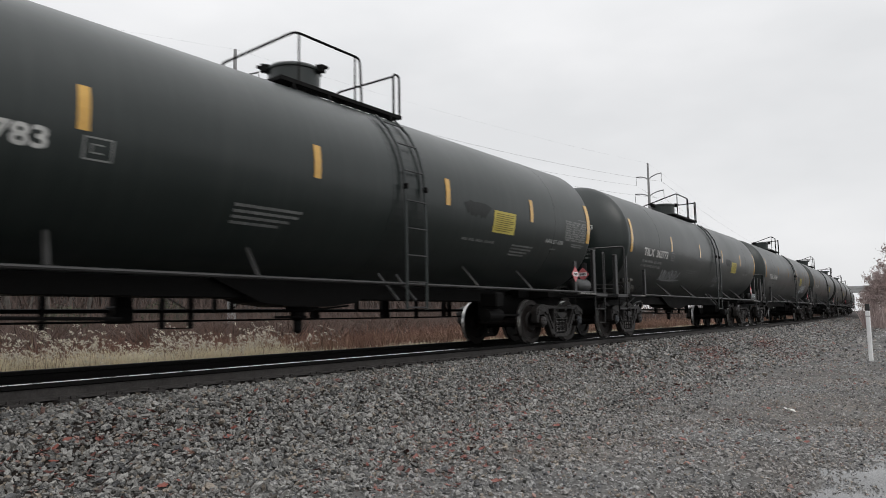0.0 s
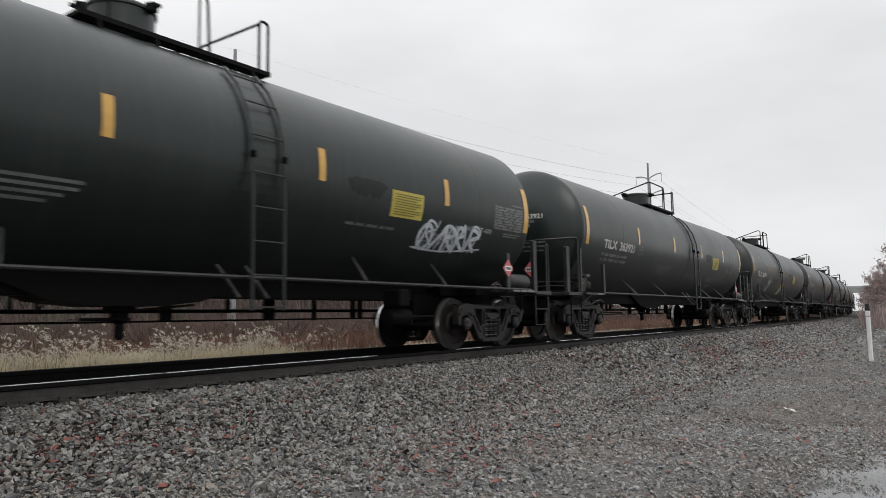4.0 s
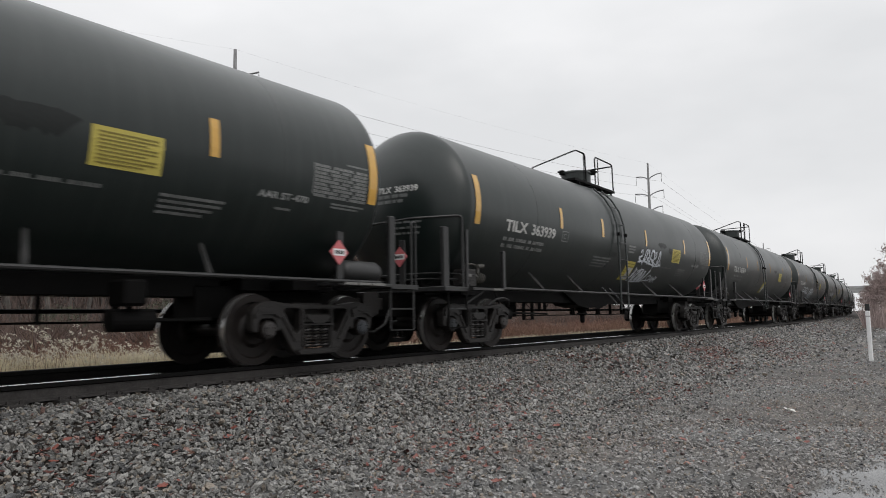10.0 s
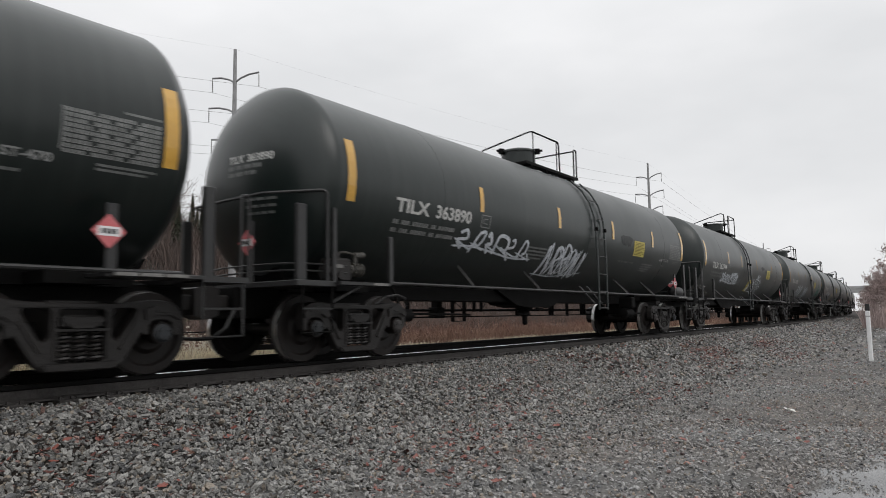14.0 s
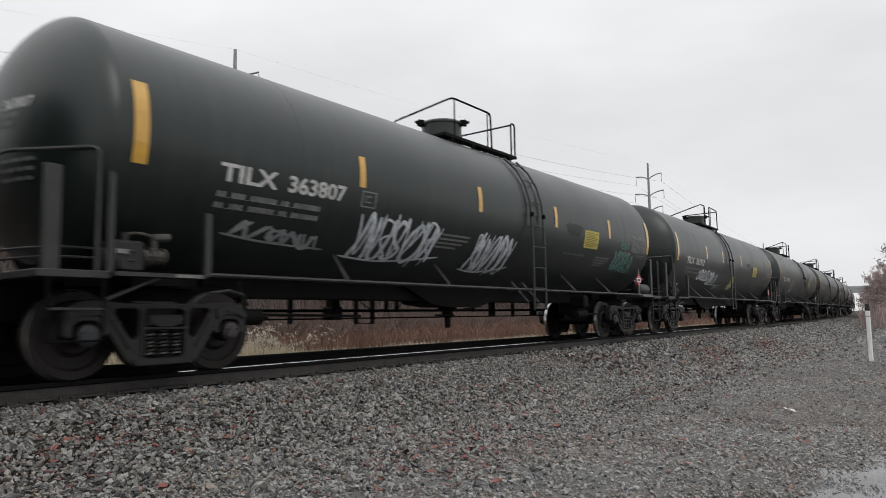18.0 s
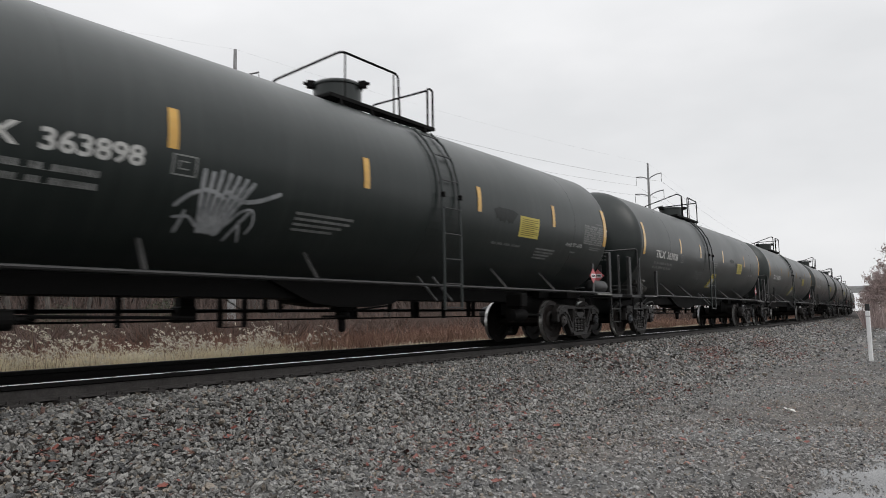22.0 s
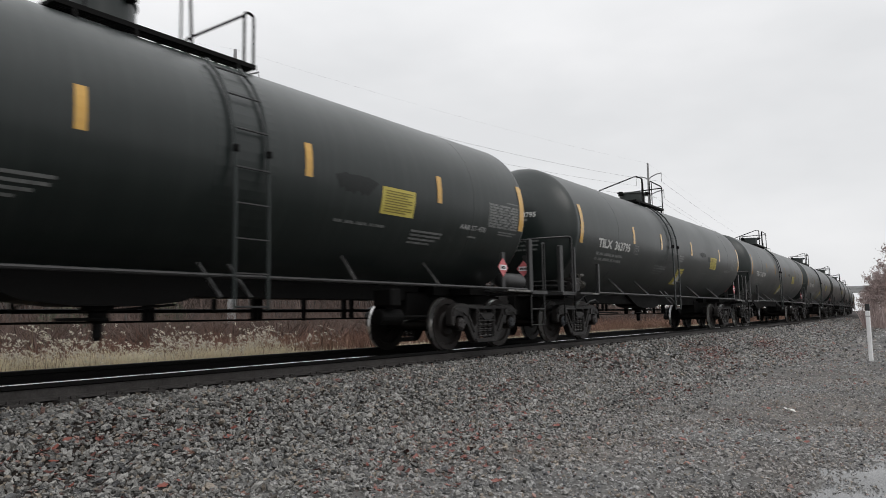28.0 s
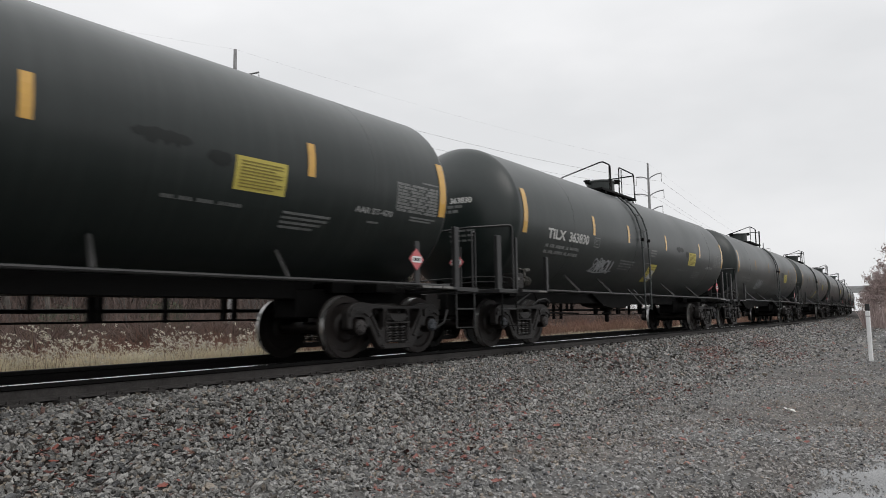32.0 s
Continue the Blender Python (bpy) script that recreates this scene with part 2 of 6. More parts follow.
def earth_patches(m, colour, scale, low, high):
    """Broad damp patches of another soil colour, laid over a material."""
    n, l = m.node_tree.nodes, m.node_tree.links
    co, nz, rng_, mix = n.new("ShaderNodeTexCoord"), n.new("ShaderNodeTexNoise"), n.new("ShaderNodeMapRange"), n.new("ShaderNodeMix")
    nz.inputs["Scale"].default_value, nz.inputs["Detail"].default_value = scale, 5.0
    rng_.inputs["From Min"].default_value, rng_.inputs["From Max"].default_value = low, high
    mix.data_type, mix.blend_type = "RGBA", "MULTIPLY"
    mix.inputs["B"].default_value = (*colour, 1)
    base = n["Principled BSDF"].inputs["Base Color"]
    l.new(co.outputs["Object"], nz.inputs["Vector"])
    l.new(nz.outputs["Fac"], rng_.inputs["Value"])
    l.new(base.links[0].from_socket, mix.inputs["A"])
    l.new(rng_.outputs["Result"], mix.inputs["Factor"])
    l.new(mix.outputs["Result"], base)


for m_, k_ in ((M_BALLAST, 0.0), (M_GRAVEL, 3.0)):
    tinted_pieces(m_, (1.0, 0.62, 0.55), 0.03, k_ + 0.5)
    tinted_pieces(m_, (1.0, 0.87, 0.74), 0.10, k_ + 1.5)
    tinted_pieces(m_, (0.38, 0.39, 0.42), 0.14 if k_ == 0 else 0.16, k_ + 2.5)
for m_ in (M_GRAVEL, M_GROUND):
    earth_patches(m_, (1.0, 0.92, 0.865), 0.55, 0.46, 0.70)


def thin(m, share):
    """Lets light through thin blades and leaves."""
    n, l = m.node_tree.nodes, m.node_tree.links
    b, out = n["Principled BSDF"], n["Material Output"]
    tr, mix = n.new("ShaderNodeBsdfTranslucent"), n.new("ShaderNodeMixShader")
    mix.inputs["Fac"].default_value = share
    l.new(b.inputs["Base Color"].links[0].from_socket, tr.inputs["Color"])
    l.new(b.outputs["BSDF"], mix.inputs[1])
    l.new(tr.outputs["BSDF"], mix.inputs[2])
    l.new(mix.outputs["Shader"], out.inputs["Surface"])


for m_ in (M_GRASS, M_STALK, M_HEADS, M_BRUSH):
    thin(m_, 0.45)


# ---- mesh helpers ----
def part(name, bm, mat, parent=None, label="", smooth=False, at=None):
    """Link a bmesh (or a ready mesh) as one object, under a thing or a part."""
    if isinstance(bm, bpy.types.Mesh):
        me = bm
    else:
        me = bpy.data.meshes.new(name)
        bm.normal_update()
        bm.to_mesh(me)
        bm.free()
        me.materials.append(mat)
        if smooth:
            me.shade_smooth()
    ob = new(name, me)
    if parent is not None:
        ob.parent = parent
    if at is not None:
        ob.matrix_basis = at
    if label:
        tagged(ob, label)
    return ob


def empty(name, m=None):
    ob = new(name)
    ob.empty_display_size = 0.3
    if m is not None:
        ob.matrix_basis = m
    return ob


def raw(name, verts, faces, mat, smooth=False):
    me = bpy.data.meshes.new(name)
    me.from_pydata(verts, [], faces)
    me.materials.append(mat)
    if smooth:
        me.shade_smooth()
    me.update()
    return me


def box(bm, x0, x1, y0, y1, z0, z1, bev=0.0):
    m = Matrix.Translation(((x0 + x1) / 2, (y0 + y1) / 2, (z0 + z1) / 2)) @ Matrix.Diagonal((abs(x1 - x0), abs(y1 - y0), abs(z1 - z0), 1))
    r = bmesh.ops.create_cube(bm, size=1, matrix=m)
    if bev:
        vs = set(r["verts"])
        bmesh.ops.bevel(bm, geom=[e for e in bm.edges if e.verts[0] in vs and e.verts[1] in vs], offset=bev, segments=1, affect="EDGES")
    return bm


def rod(bm, a, b, r, n=8, r2=None, caps=True):
    a, b = Vector(a), Vector(b)
    d = b - a
    m = Matrix.Translation((a + b) / 2) @ d.to_track_quat("Z", "Y").to_matrix().to_4x4()
    bmesh.ops.create_cone(bm, cap_ends=caps, segments=n, radius1=r, radius2=r if r2 is None else r2, depth=d.length, matrix=m)
    return bm


def tube(bm, pts, r, n=8):
    """A bent pipe through the points."""
    pts = [Vector(p) for p in pts]
    rings, side, last = [], None, None
    for i, p in enumerate(pts):
        d = (pts[min(i + 1, len(pts) - 1)] - pts[max(i - 1, 0)]).normalized()
        side = d.orthogonal().normalized() if side is None else (last.rotation_difference(d) @ side).normalized()
        last = d
        up = d.cross(side)
        rings.append([bm.verts.new(p + (side * math.cos(2 * math.pi * k / n) + up * math.sin(2 * math.pi * k / n)) * r) for k in range(n)])
    for a, b in zip(rings, rings[1:]):
        for k in range(n):
            bm.faces.new((a[k], a[(k + 1) % n], b[(k + 1) % n], b[k]))
    bm.faces.new(rings[0][::-1])
    bm.faces.new(rings[-1])
    return bm


def rounded(pts, r=0.12, k=4):
    """The corners of a path, rounded."""
    pts = [Vector(p) for p in pts]
    out = [pts[0]]
    for a, b, c in zip(pts, pts[1:], pts[2:]):
        u, v = (a - b), (c - b)
        rr = min(r, u.length * 0.45, v.length * 0.45)
        u, v = b + u.normalized() * rr, b + v.normalized() * rr
        for i in range(k + 1):
            t = i / k
            out.append(u * (1 - t) ** 2 + b * 2 * t * (1 - t) + v * t * t)
    out.append(pts[-1])
    return out


def prism(bm, pts, axis_y0, axis_y1):
    """A polygon in the x-z plane, given thickness along y."""
    a = [bm.verts.new((x, axis_y0, z)) for x, z in pts]
    b = [bm.verts.new((x, axis_y1, z)) for x, z in pts]
    n = len(pts)
    bm.faces.new(a)
    bm.faces.new(b[::-1])
    for i in range(n):
        bm.faces.new((a[i], b[i], b[(i + 1) % n], a[(i + 1) % n]))
    bmesh.ops.recalc_face_normals(bm, faces=bm.faces[:])
    return bm


def bar(bm, p, q, w, y0, y1):
    """A straight bar in the x-z plane between two points, w wide, from y0 to y1."""
    (x0, z0), (x1, z1) = p, q
    d = math.hypot(x1 - x0, z1 - z0)
    nx, nz = -(z1 - z0) / d * w / 2, (x1 - x0) / d * w / 2
    return prism(bm, [(x0 + nx, z0 + nz), (x1 + nx, z1 + nz), (x1 - nx, z1 - nz), (x0 - nx, z0 - nz)], y0, y1)


def turned(bm, profile, axis, n=32, centre=(0, 0, 0)):
    """A turned body: profile of (along, radius) round the x, y or z axis."""
    rings = []
    for t, r in profile:
        ring = []
        for k in range(n):
            a = 2 * math.pi * k / n
            c, s = r * math.cos(a), r * math.sin(a)
            v = {"x": (t, c, s), "y": (c, t, s), "z": (c, s, t)}[axis]
            ring.append(bm.verts.new(Vector(v) + Vector(centre)))
        rings.append(ring)
    for a, b in zip(rings, rings[1:]):
        for k in range(n):
            bm.faces.new((a[k], a[(k + 1) % n], b[(k + 1) % n], b[k]))
    bm.faces.new(rings[0])
    bm.faces.new(rings[-1])
    bmesh.ops.recalc_face_normals(bm, faces=bm.faces[:])
    return bm


def on_tank(x, a, lift=0.0):
    """A place on the near side of the tank: x along it, a degrees above its middle line."""
    a = radians(a)
    return Vector((x, -(TANK_R + lift) * math.cos(a), TANK_Z + (TANK_R + lift) * math.sin(a)))


def decal(bm, x0, x1, a0, a1, lift=0.004, slant=0.0, thick=0.003):
    """A thin painted or taped panel bent round the tank."""
    n = max(1, int(abs(a1 - a0) / 4))
    rows = []
    for i in range(n + 1):
        a = a0 + (a1 - a0) * i / n
        dx = slant * i / n
        rows.append([bm.verts.new(on_tank(x0 + dx, a, lift)), bm.verts.new(on_tank(x1 + dx, a, lift))])
    for r, s in zip(rows, rows[1:]):
        bm.faces.new((r[0], r[1], s[1], s[0]))
    return bm


# ---- the ground: one sheet to the horizon, with the track's bed raised on it ----
BED = [(-60.0, -0.35), (-30.0, -0.45), (-12.0, -0.55), (-6.5, -0.50), (-4.6, -0.36), (-3.3, -0.18), (-2.6, -0.10), (-2.0, -0.11), (-1.6, -0.20), (-0.95, -0.245), (-0.80, -0.245), (-0.62, -0.20),
       (0.62, -0.19), (0.80, -0.245), (0.95, -0.27), (1.45, -0.275), (1.8, -0.30), (3.7, -0.72), (4.6, -0.75), (30.0, -0.80)]


def ground_z(x, y):
    q = lateral(x, y)
    z = np.interp(q, [b[0] for b in BED], [b[1] for b in BED])
    t = np.clip((-q - 48) / 85, 0, 1) * np.clip((420 - np.abs(x)) / 150, 0, 1)
    z = z + 21.5 * t * t * (3 - 2 * t)
    fade = np.clip((np.abs(x) - 400) / 300, 0, 1)
    z = z * (1 - fade) + GROUND * fade
    bumps = 0.035 * np.sin(x * 0.9 + 1.3 * np.sin(y * 0.7)) * np.sin(y * 1.1 + 0.6) * np.clip((np.abs(q) - 2.5) / 2, 0, 1)
    return z + bumps


def steps(marks):
    out = []
    for a, b, d in marks:
        out += list(np.arange(a, b, d))
    return np.array(out + [marks[-1][1]])


gx = steps([(-2500, -300, 220), (-300, -20, 14), (-20, 30, 0.4), (30, 150, 1.2), (150, 400, 12), (400, 3000, 200)])
gy = steps([(-2500, -100, 200), (-100, -4, 8), (-4, 24, 0.28), (24, 110, 3.5), (110, 190, 10), (190, 400, 25), (400, 3000, 200)])
GX, GY = np.meshgrid(gx, gy, indexing="ij")
GZ = ground_z(GX, GY)
nx, ny = GX.shape
idx = np.arange(nx * ny).reshape(nx, ny)
quads = np.stack([idx[:-1, :-1], idx[1:, :-1], idx[1:, 1:], idx[:-1, 1:]], -1).reshape(-1, 4)
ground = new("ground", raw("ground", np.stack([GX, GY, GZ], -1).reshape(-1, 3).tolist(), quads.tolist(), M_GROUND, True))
tagged(ground, "damp grey gravelly ground beside a railway track", "ground", kind="structure")

# ---- the track ----
track = tagged(empty("railway_track"), "curved railway track of steel rails on timber ties", "track", kind="structure")
RAIL = [(-0.037, -0.014), (-0.031, -0.0062), (-0.013, -0.0010), (-0.004, 0.0), (0.004, 0.0), (0.013, -0.0010), (0.031, -0.0062), (0.037, -0.014), (0.038, -0.050), (0.012, -0.063), (0.010, -0.150), (0.074, -0.170),
        (0.076, -0.186), (-0.076, -0.186), (-0.074, -0.170), (-0.010, -0.150), (-0.012, -0.063), (-0.038, -0.050)]
WORN = [(-0.037, -0.014), (-0.031, -0.0040), (-0.022, -0.0004), (-0.014, 0.0), (0.0, -0.0019), (0.012, -0.0036), (0.030, -0.0062), (0.037, -0.014)] + RAIL[8:]
CROSS_LEVEL = 0.045              # the far rail stands higher on the curve
S_LINE = list(np.arange(-60, 60, 1.5)) + list(np.arange(60, 420, 6.0))


def rail_mesh(side):
    verts, faces, k = [], [], len(RAIL)
    for s in S_LINE:
        verts += [on_track(s, side * GAUGE + dq, z + RAIL_Z + (0 if side > 0 else CROSS_LEVEL)) for dq, z in (WORN if side > 0 else RAIL)]
    for i in range(len(S_LINE) - 1):
        for j in range(k):
            faces.append((i * k + j, i * k + (j + 1) % k, (i + 1) * k + (j + 1) % k, (i + 1) * k + j))
    me = raw("rail", verts, faces, M_RAIL)
    me.materials.append(M_RUN)
    me.materials.append(M_STEEL)
    # black on the head's sides and the whole far rail paints in their shade
    for f in me.polygons:
        if side > 0 and 2 <= f.index % k <= 5:
            f.material_index = 1
        elif f.index % k in (0, 1, 6, 7, 8, 16, 17) or side < 0:
            f.material_index = 2
    me.shade_smooth()
    me.set_sharp_from_angle(angle=radians(32))
    return me


for side in (1, -1):
    part("rail", rail_mesh(side), None, track, "steel rail with a polished running head")

bm = box(bmesh.new(), -0.115, 0.115, -1.28, 1.28, -0.38, -0.226, 0.012)
tie_mesh = bpy.data.meshes.new("tie")
bm.to_mesh(tie_mesh)
tie_mesh.materials.append(M_TIE)
bm = bmesh.new()
for side in (1, -1):
    box(bm, -0.10, 0.10, side * GAUGE - 0.17, side * GAUGE + 0.17, -0.224, -0.186)
    for dx in (-0.06, 0.06):
        for dq in (-0.095, 0.095):
            box(bm, dx - 0.014, dx + 0.014, side * GAUGE + dq - 0.016, side * GAUGE + dq + 0.016, -0.19, -0.155)
    box(bm, 0.115, 0.14, side * GAUGE - 0.085, side * GAUGE + 0.085, -0.20, -0.165)
plate_mesh = bpy.data.meshes.new("tie_plate")
bm.to_mesh(plate_mesh)
plate_mesh.materials.append(M_RAIL)
for i in range(-24, 190):
    tie = part("tie", tie_mesh, None, track, at=track_pose(i * 0.5, 0, RAIL_Z))
    if i < 130:
        part("tie_plate", plate_mesh, None, tie)


# ---- a tank car: x along it, near side towards -y, z = 0 on the rail ----
def wheelset():
    bm = bmesh.new()
    for sd in (1, -1):
        pr = [(sd * (GAUGE + 0.058), 0.11), (sd * (GAUGE + 0.062), 0.19), (sd * (GAUGE + 0.02), 0.24), (sd * (GAUGE + 0.02), 0.36), (sd * (GAUGE + 0.055), 0.385),
              (sd * (GAUGE + 0.055), WHEEL_R - 0.008), (sd * (GAUGE + 0.045), WHEEL_R), (sd * (GAUGE - 0.04), WHEEL_R + 0.003), (sd * (GAUGE - 0.05), WHEEL_R + 0.025),
              (sd * (GAUGE - 0.075), WHEEL_R + 0.025), (sd * (GAUGE - 0.08), 0.385), (sd * (GAUGE - 0.04), 0.35), (sd * (GAUGE - 0.05), 0.20), (sd * (GAUGE - 0.09), 0.13), (sd * (GAUGE - 0.09), 0.09)]
        turned(bm, pr, "y", 28)
    rod(bm, (0, -1.05, 0), (0, 1.05, 0), 0.085, 16)
    for sd in (1, -1):
        turned(bm, [(sd * 0.93, 0.085), (sd * 0.93, 0.125), (sd * 1.10, 0.125), (sd * 1.10, 0.08)], "y", 20)
    return bm


def arc_polygon(pts, r=0.03, k=3):
    """A closed outline in the x-z plane with its corners rounded."""
    out, n = [], len(pts)
    for i in range(n):
        p, c, q = Vector(pts[i - 1]), Vector(pts[i]), Vector(pts[(i + 1) % n])
        u, v = p - c, q - c
        rr = min(r, u.length * 0.45, v.length * 0.45)
        u, v = c + u.normalized() * rr, c + v.normalized() * rr
        for j in range(k + 1):
            t = j / k
            out.append(u * (1 - t) ** 2 + c * 2 * t * (1 - t) + v * t * t)
    return out


def cast_plate(bm, loops, y0, y1):
    """A thick plate with holes: the first loop is its outline, the rest are the holes; edges eased on the outer face."""
    ease = 0.014 if y1 > y0 else -0.014
    flat = [p for lp in loops for p in lp]
    tris = geometry.tessellate_polygon([[(p.x, p.y, 0) for p in lp] for lp in loops])
    back = [bm.verts.new((p.x, y0, p.y)) for p in flat]
    shoulder = [bm.verts.new((p.x, y1 - ease, p.y)) for p in flat]
    front, start = [], 0
    for h, lp in enumerate(loops):
        n = len(lp)
        area = sum(lp[i - 1].x * lp[i].y - lp[i].x * lp[i - 1].y for i in range(n))
        way = (1 if area > 0 else -1) * (1 if h == 0 else -1)
        for i in range(n):
            d = (lp[(i + 1) % n] - lp[i - 1]).normalized()
            front.append(bm.verts.new((lp[i].x - d.y * 0.012 * way, y1, lp[i].y + d.x * 0.012 * way)))
        for i in range(n):
            j, m = start + i, start + (i + 1) % n
            bm.faces.new((back[j], back[m], shoulder[m], shoulder[j]))
            bm.faces.new((shoulder[j], shoulder[m], front[m], front[j]))
        start += n
    for t in tris:
        bm.faces.new([front[i] for i in t])
        bm.faces.new([back[i] for i in t[::-1]])
    bmesh.ops.recalc_face_normals(bm, faces=bm.faces[:])
    return bm


FRAME_HALF = ((0.0, 0.79), (0.34, 0.79), (0.58, 0.805), (0.82, 0.835), (0.98, 0.815), (1.09, 0.755), (1.135, 0.66), (1.13, 0.43), (1.035, 0.41), (1.03, 0.555), (0.975, 0.595), (0.805, 0.595),
              (0.75, 0.555), (0.745, 0.43), (0.685, 0.43), (0.66, 0.465), (0.455, 0.155), (0.36, 0.085), (0.0, 0.08))
FRAME_WINDOW = ((0.315, 0.725), (0.575, 0.735), (0.60, 0.69), (0.415, 0.405), (0.36, 0.385), (0.315, 0.43))


def side_frame(sd):
    """A cast side frame: arched top chord, two three-cornered windows and the spring opening between its columns."""
    outer = [Vector(p) for p in FRAME_HALF] + [Vector((-x, z)) for x, z in FRAME_HALF[-2:0:-1]]
    holes = [[Vector((sx * x, z)) for x, z in FRAME_WINDOW] for sx in (1, -1)] + [[Vector(p) for p in ((-0.245, 0.72), (0.245, 0.72), (0.245, 0.17), (-0.245, 0.17))]]
    bm = cast_plate(bmesh.new(), [arc_polygon(outer, 0.035)] + [arc_polygon(h, 0.05) for h in holes], sd * 0.93, sd * 1.075)
    for sx in (1, -1):
        prism(bm, [(sx * 0.70, 0.60), (sx * 0.78, 0.66), (sx * 1.00, 0.66), (sx * 1.10, 0.60), (sx * 1.12, 0.66), (sx * 1.06, 0.735), (sx * 0.80, 0.76), (sx * 0.68, 0.72)], sd * 1.07, sd * 1.105)
        bar(bm, (sx * 0.82, 0.70), (sx * 1.02, 0.695), 0.018, sd * 1.10, sd * 1.118)
        bar(bm, (sx * 0.27, 0.70), (sx * 0.27, 0.20), 0.030, sd * 1.07, sd * 1.095)
        bar(bm, (sx * 0.62, 0.62), (sx * 0.41, 0.29), 0.040, sd * 1.07, sd * 1.098)
    prism(bm, [(-0.40, 0.165), (0.40, 0.165), (0.34, 0.10), (-0.34, 0.10)], sd * 0.92, sd * 1.10)
    return bm


def spring(x, sd):
    pts = [(x + 0.066 * math.cos(k * 1.0472), sd * 1.0 + 0.066 * math.sin(k * 1.0472), 0.185 + 0.305 * k / 42) for k in range(43)]
    return tube(bmesh.new(), pts, 0.0155, 4)


WHEELSETS = []


def truck(car, x0):
    bm = box(bmesh.new(), -0.22, 0.22, -1.10, 1.10, 0.53, 0.66, 0.02)
    box(bm, -0.27, 0.27, -0.85, 0.85, 0.34, 0.82)
    t = part("truck", bm, M_TRUCK, car, "grimy cast-steel four-wheel truck", at=pose(x0, 0, 0))
    for sd in (-1, 1):
        part("side_frame", side_frame(sd), M_TRUCK, t)
        for x in (-0.165, 0.0, 0.165):
            part("coil_spring", spring(x, sd), M_SPRING, t, "wet steel coil spring")
        bm = box(bmesh.new(), -0.30, 0.30, sd * 0.90, sd * 1.10, 0.495, 0.52)
        prism(bm, [(-0.215, 0.625), (0.215, 0.625), (0.215, 0.60), (0.10, 0.525), (-0.10, 0.525), (-0.215, 0.60)], sd * 0.90, sd * 1.115)
        part("bolster_end", bm, M_TRUCK, t)
        for sx in (-1, 1):
            bm = turned(bmesh.new(), [(sd * 1.07, 0.105), (sd * 1.12, 0.105), (sd * 1.13, 0.085), (sd * 1.145, 0.080), (sd * 1.15, 0.03)], "y", 16, (sx * AXLE, 0, WHEEL_R + RAIL_Z))
            for k in range(3):
                a = 2 * math.pi * k / 3 + 0.5
                rod(bm, (sx * AXLE + 0.06 * math.cos(a), sd * 1.13, WHEEL_R + RAIL_Z + 0.06 * math.sin(a)), (sx * AXLE + 0.06 * math.cos(a), sd * 1.165, WHEEL_R + RAIL_Z + 0.06 * math.sin(a)), 0.018, 6)
            part("bearing_cap", bm, M_CAP if sx * x0 > 0 else M_RUSTCAP, t, "pale blue-grey bearing end cap" if sx * x0 > 0 else "grimy brown-grey bearing end cap")
    for sx in (-1, 1):
        bm = bar(bmesh.new(), (sx * 0.36, 0.52), (sx * 0.42, 0.34), 0.10, -0.72, 0.72)
        for sd in (-1, 1):
            bar(bm, (sx * 0.40, 0.60), (sx * 0.41, 0.30), 0.07, sd * 0.66, sd * 0.82)
        part("brake_beam", bm, M_STEEL, t)
        w = part("wheelset", wheelset(), M_WHEEL, t, "rust-brown steel wheelset", smooth=False, at=pose(sx * AXLE, 0, WHEEL_R + RAIL_Z))
        w.data.materials.append(M_TREAD)
        for f in w.data.polygons:
            r = math.hypot(f.center.x, f.center.z)
            if 0.985 * WHEEL_R < r < WHEEL_R + 0.006 and abs(f.normal.y) < 0.5:
                f.material_index = 1
        WHEELSETS.append((w, sx))
    return t


def head_depth(f):
    """How far a head stands out at a share f of its radius: a shallow dome with a soft knuckle at the rim."""
    rad = (TANK_R ** 2 + HEAD ** 2) / (2 * HEAD)
    cap = math.sqrt(rad ** 2 - (f * TANK_R) ** 2) - (rad - HEAD)
    return 0.45 * cap + 0.55 * HEAD * math.sqrt(max(0.0, 1 - f * f))


def tank_shell():
    fs = [0.015, 0.12, 0.25, 0.38, 0.5, 0.6, 0.7, 0.78, 0.84, 0.885, 0.92, 0.945, 0.965, 0.980, 0.991, 0.998, 1.0]
    prof = [(-TANK_HALF - head_depth(f), f * TANK_R) for f in fs]
    prof += [(x, TANK_R) for x in [-TANK_HALF + 0.02] + list(np.linspace(-TANK_HALF + 0.15, TANK_FAR - 0.15, 9)) + [TANK_FAR - 0.02]]
    prof += [(TANK_FAR + head_depth(f), f * TANK_R) for f in fs[::-1]]
    return turned(bmesh.new(), prof, "x", 80, (0, 0, TANK_Z))


LETTERS = {}


def text_mesh(body, size, place, name, mat):
    """Lettering in the built-in font, each corner laid on a surface by place(u, v), u and v from the first letter's foot."""
    if body not in LETTERS:
        c = bpy.data.curves.new("lettering", "FONT")
        c.body, c.size, c.offset = body, 1.0, 0.028
        c.resolution_u = 3
        o = new("lettering", c)
        dg = bpy.context.evaluated_depsgraph_get()
        me = o.evaluated_get(dg).to_mesh()
        LETTERS[body] = ([(v.co.x, v.co.y) for v in me.vertices], [tuple(f.vertices) for f in me.polygons])
        o.evaluated_get(dg).to_mesh_clear()
        bpy.data.objects.remove(o)
        bpy.data.curves.remove(c)
    vs, fs = LETTERS[body]
    w = max(v[0] for v in vs)
    return raw(name, [place(v[0] / w, v[1] * size) for v in vs], fs, mat)


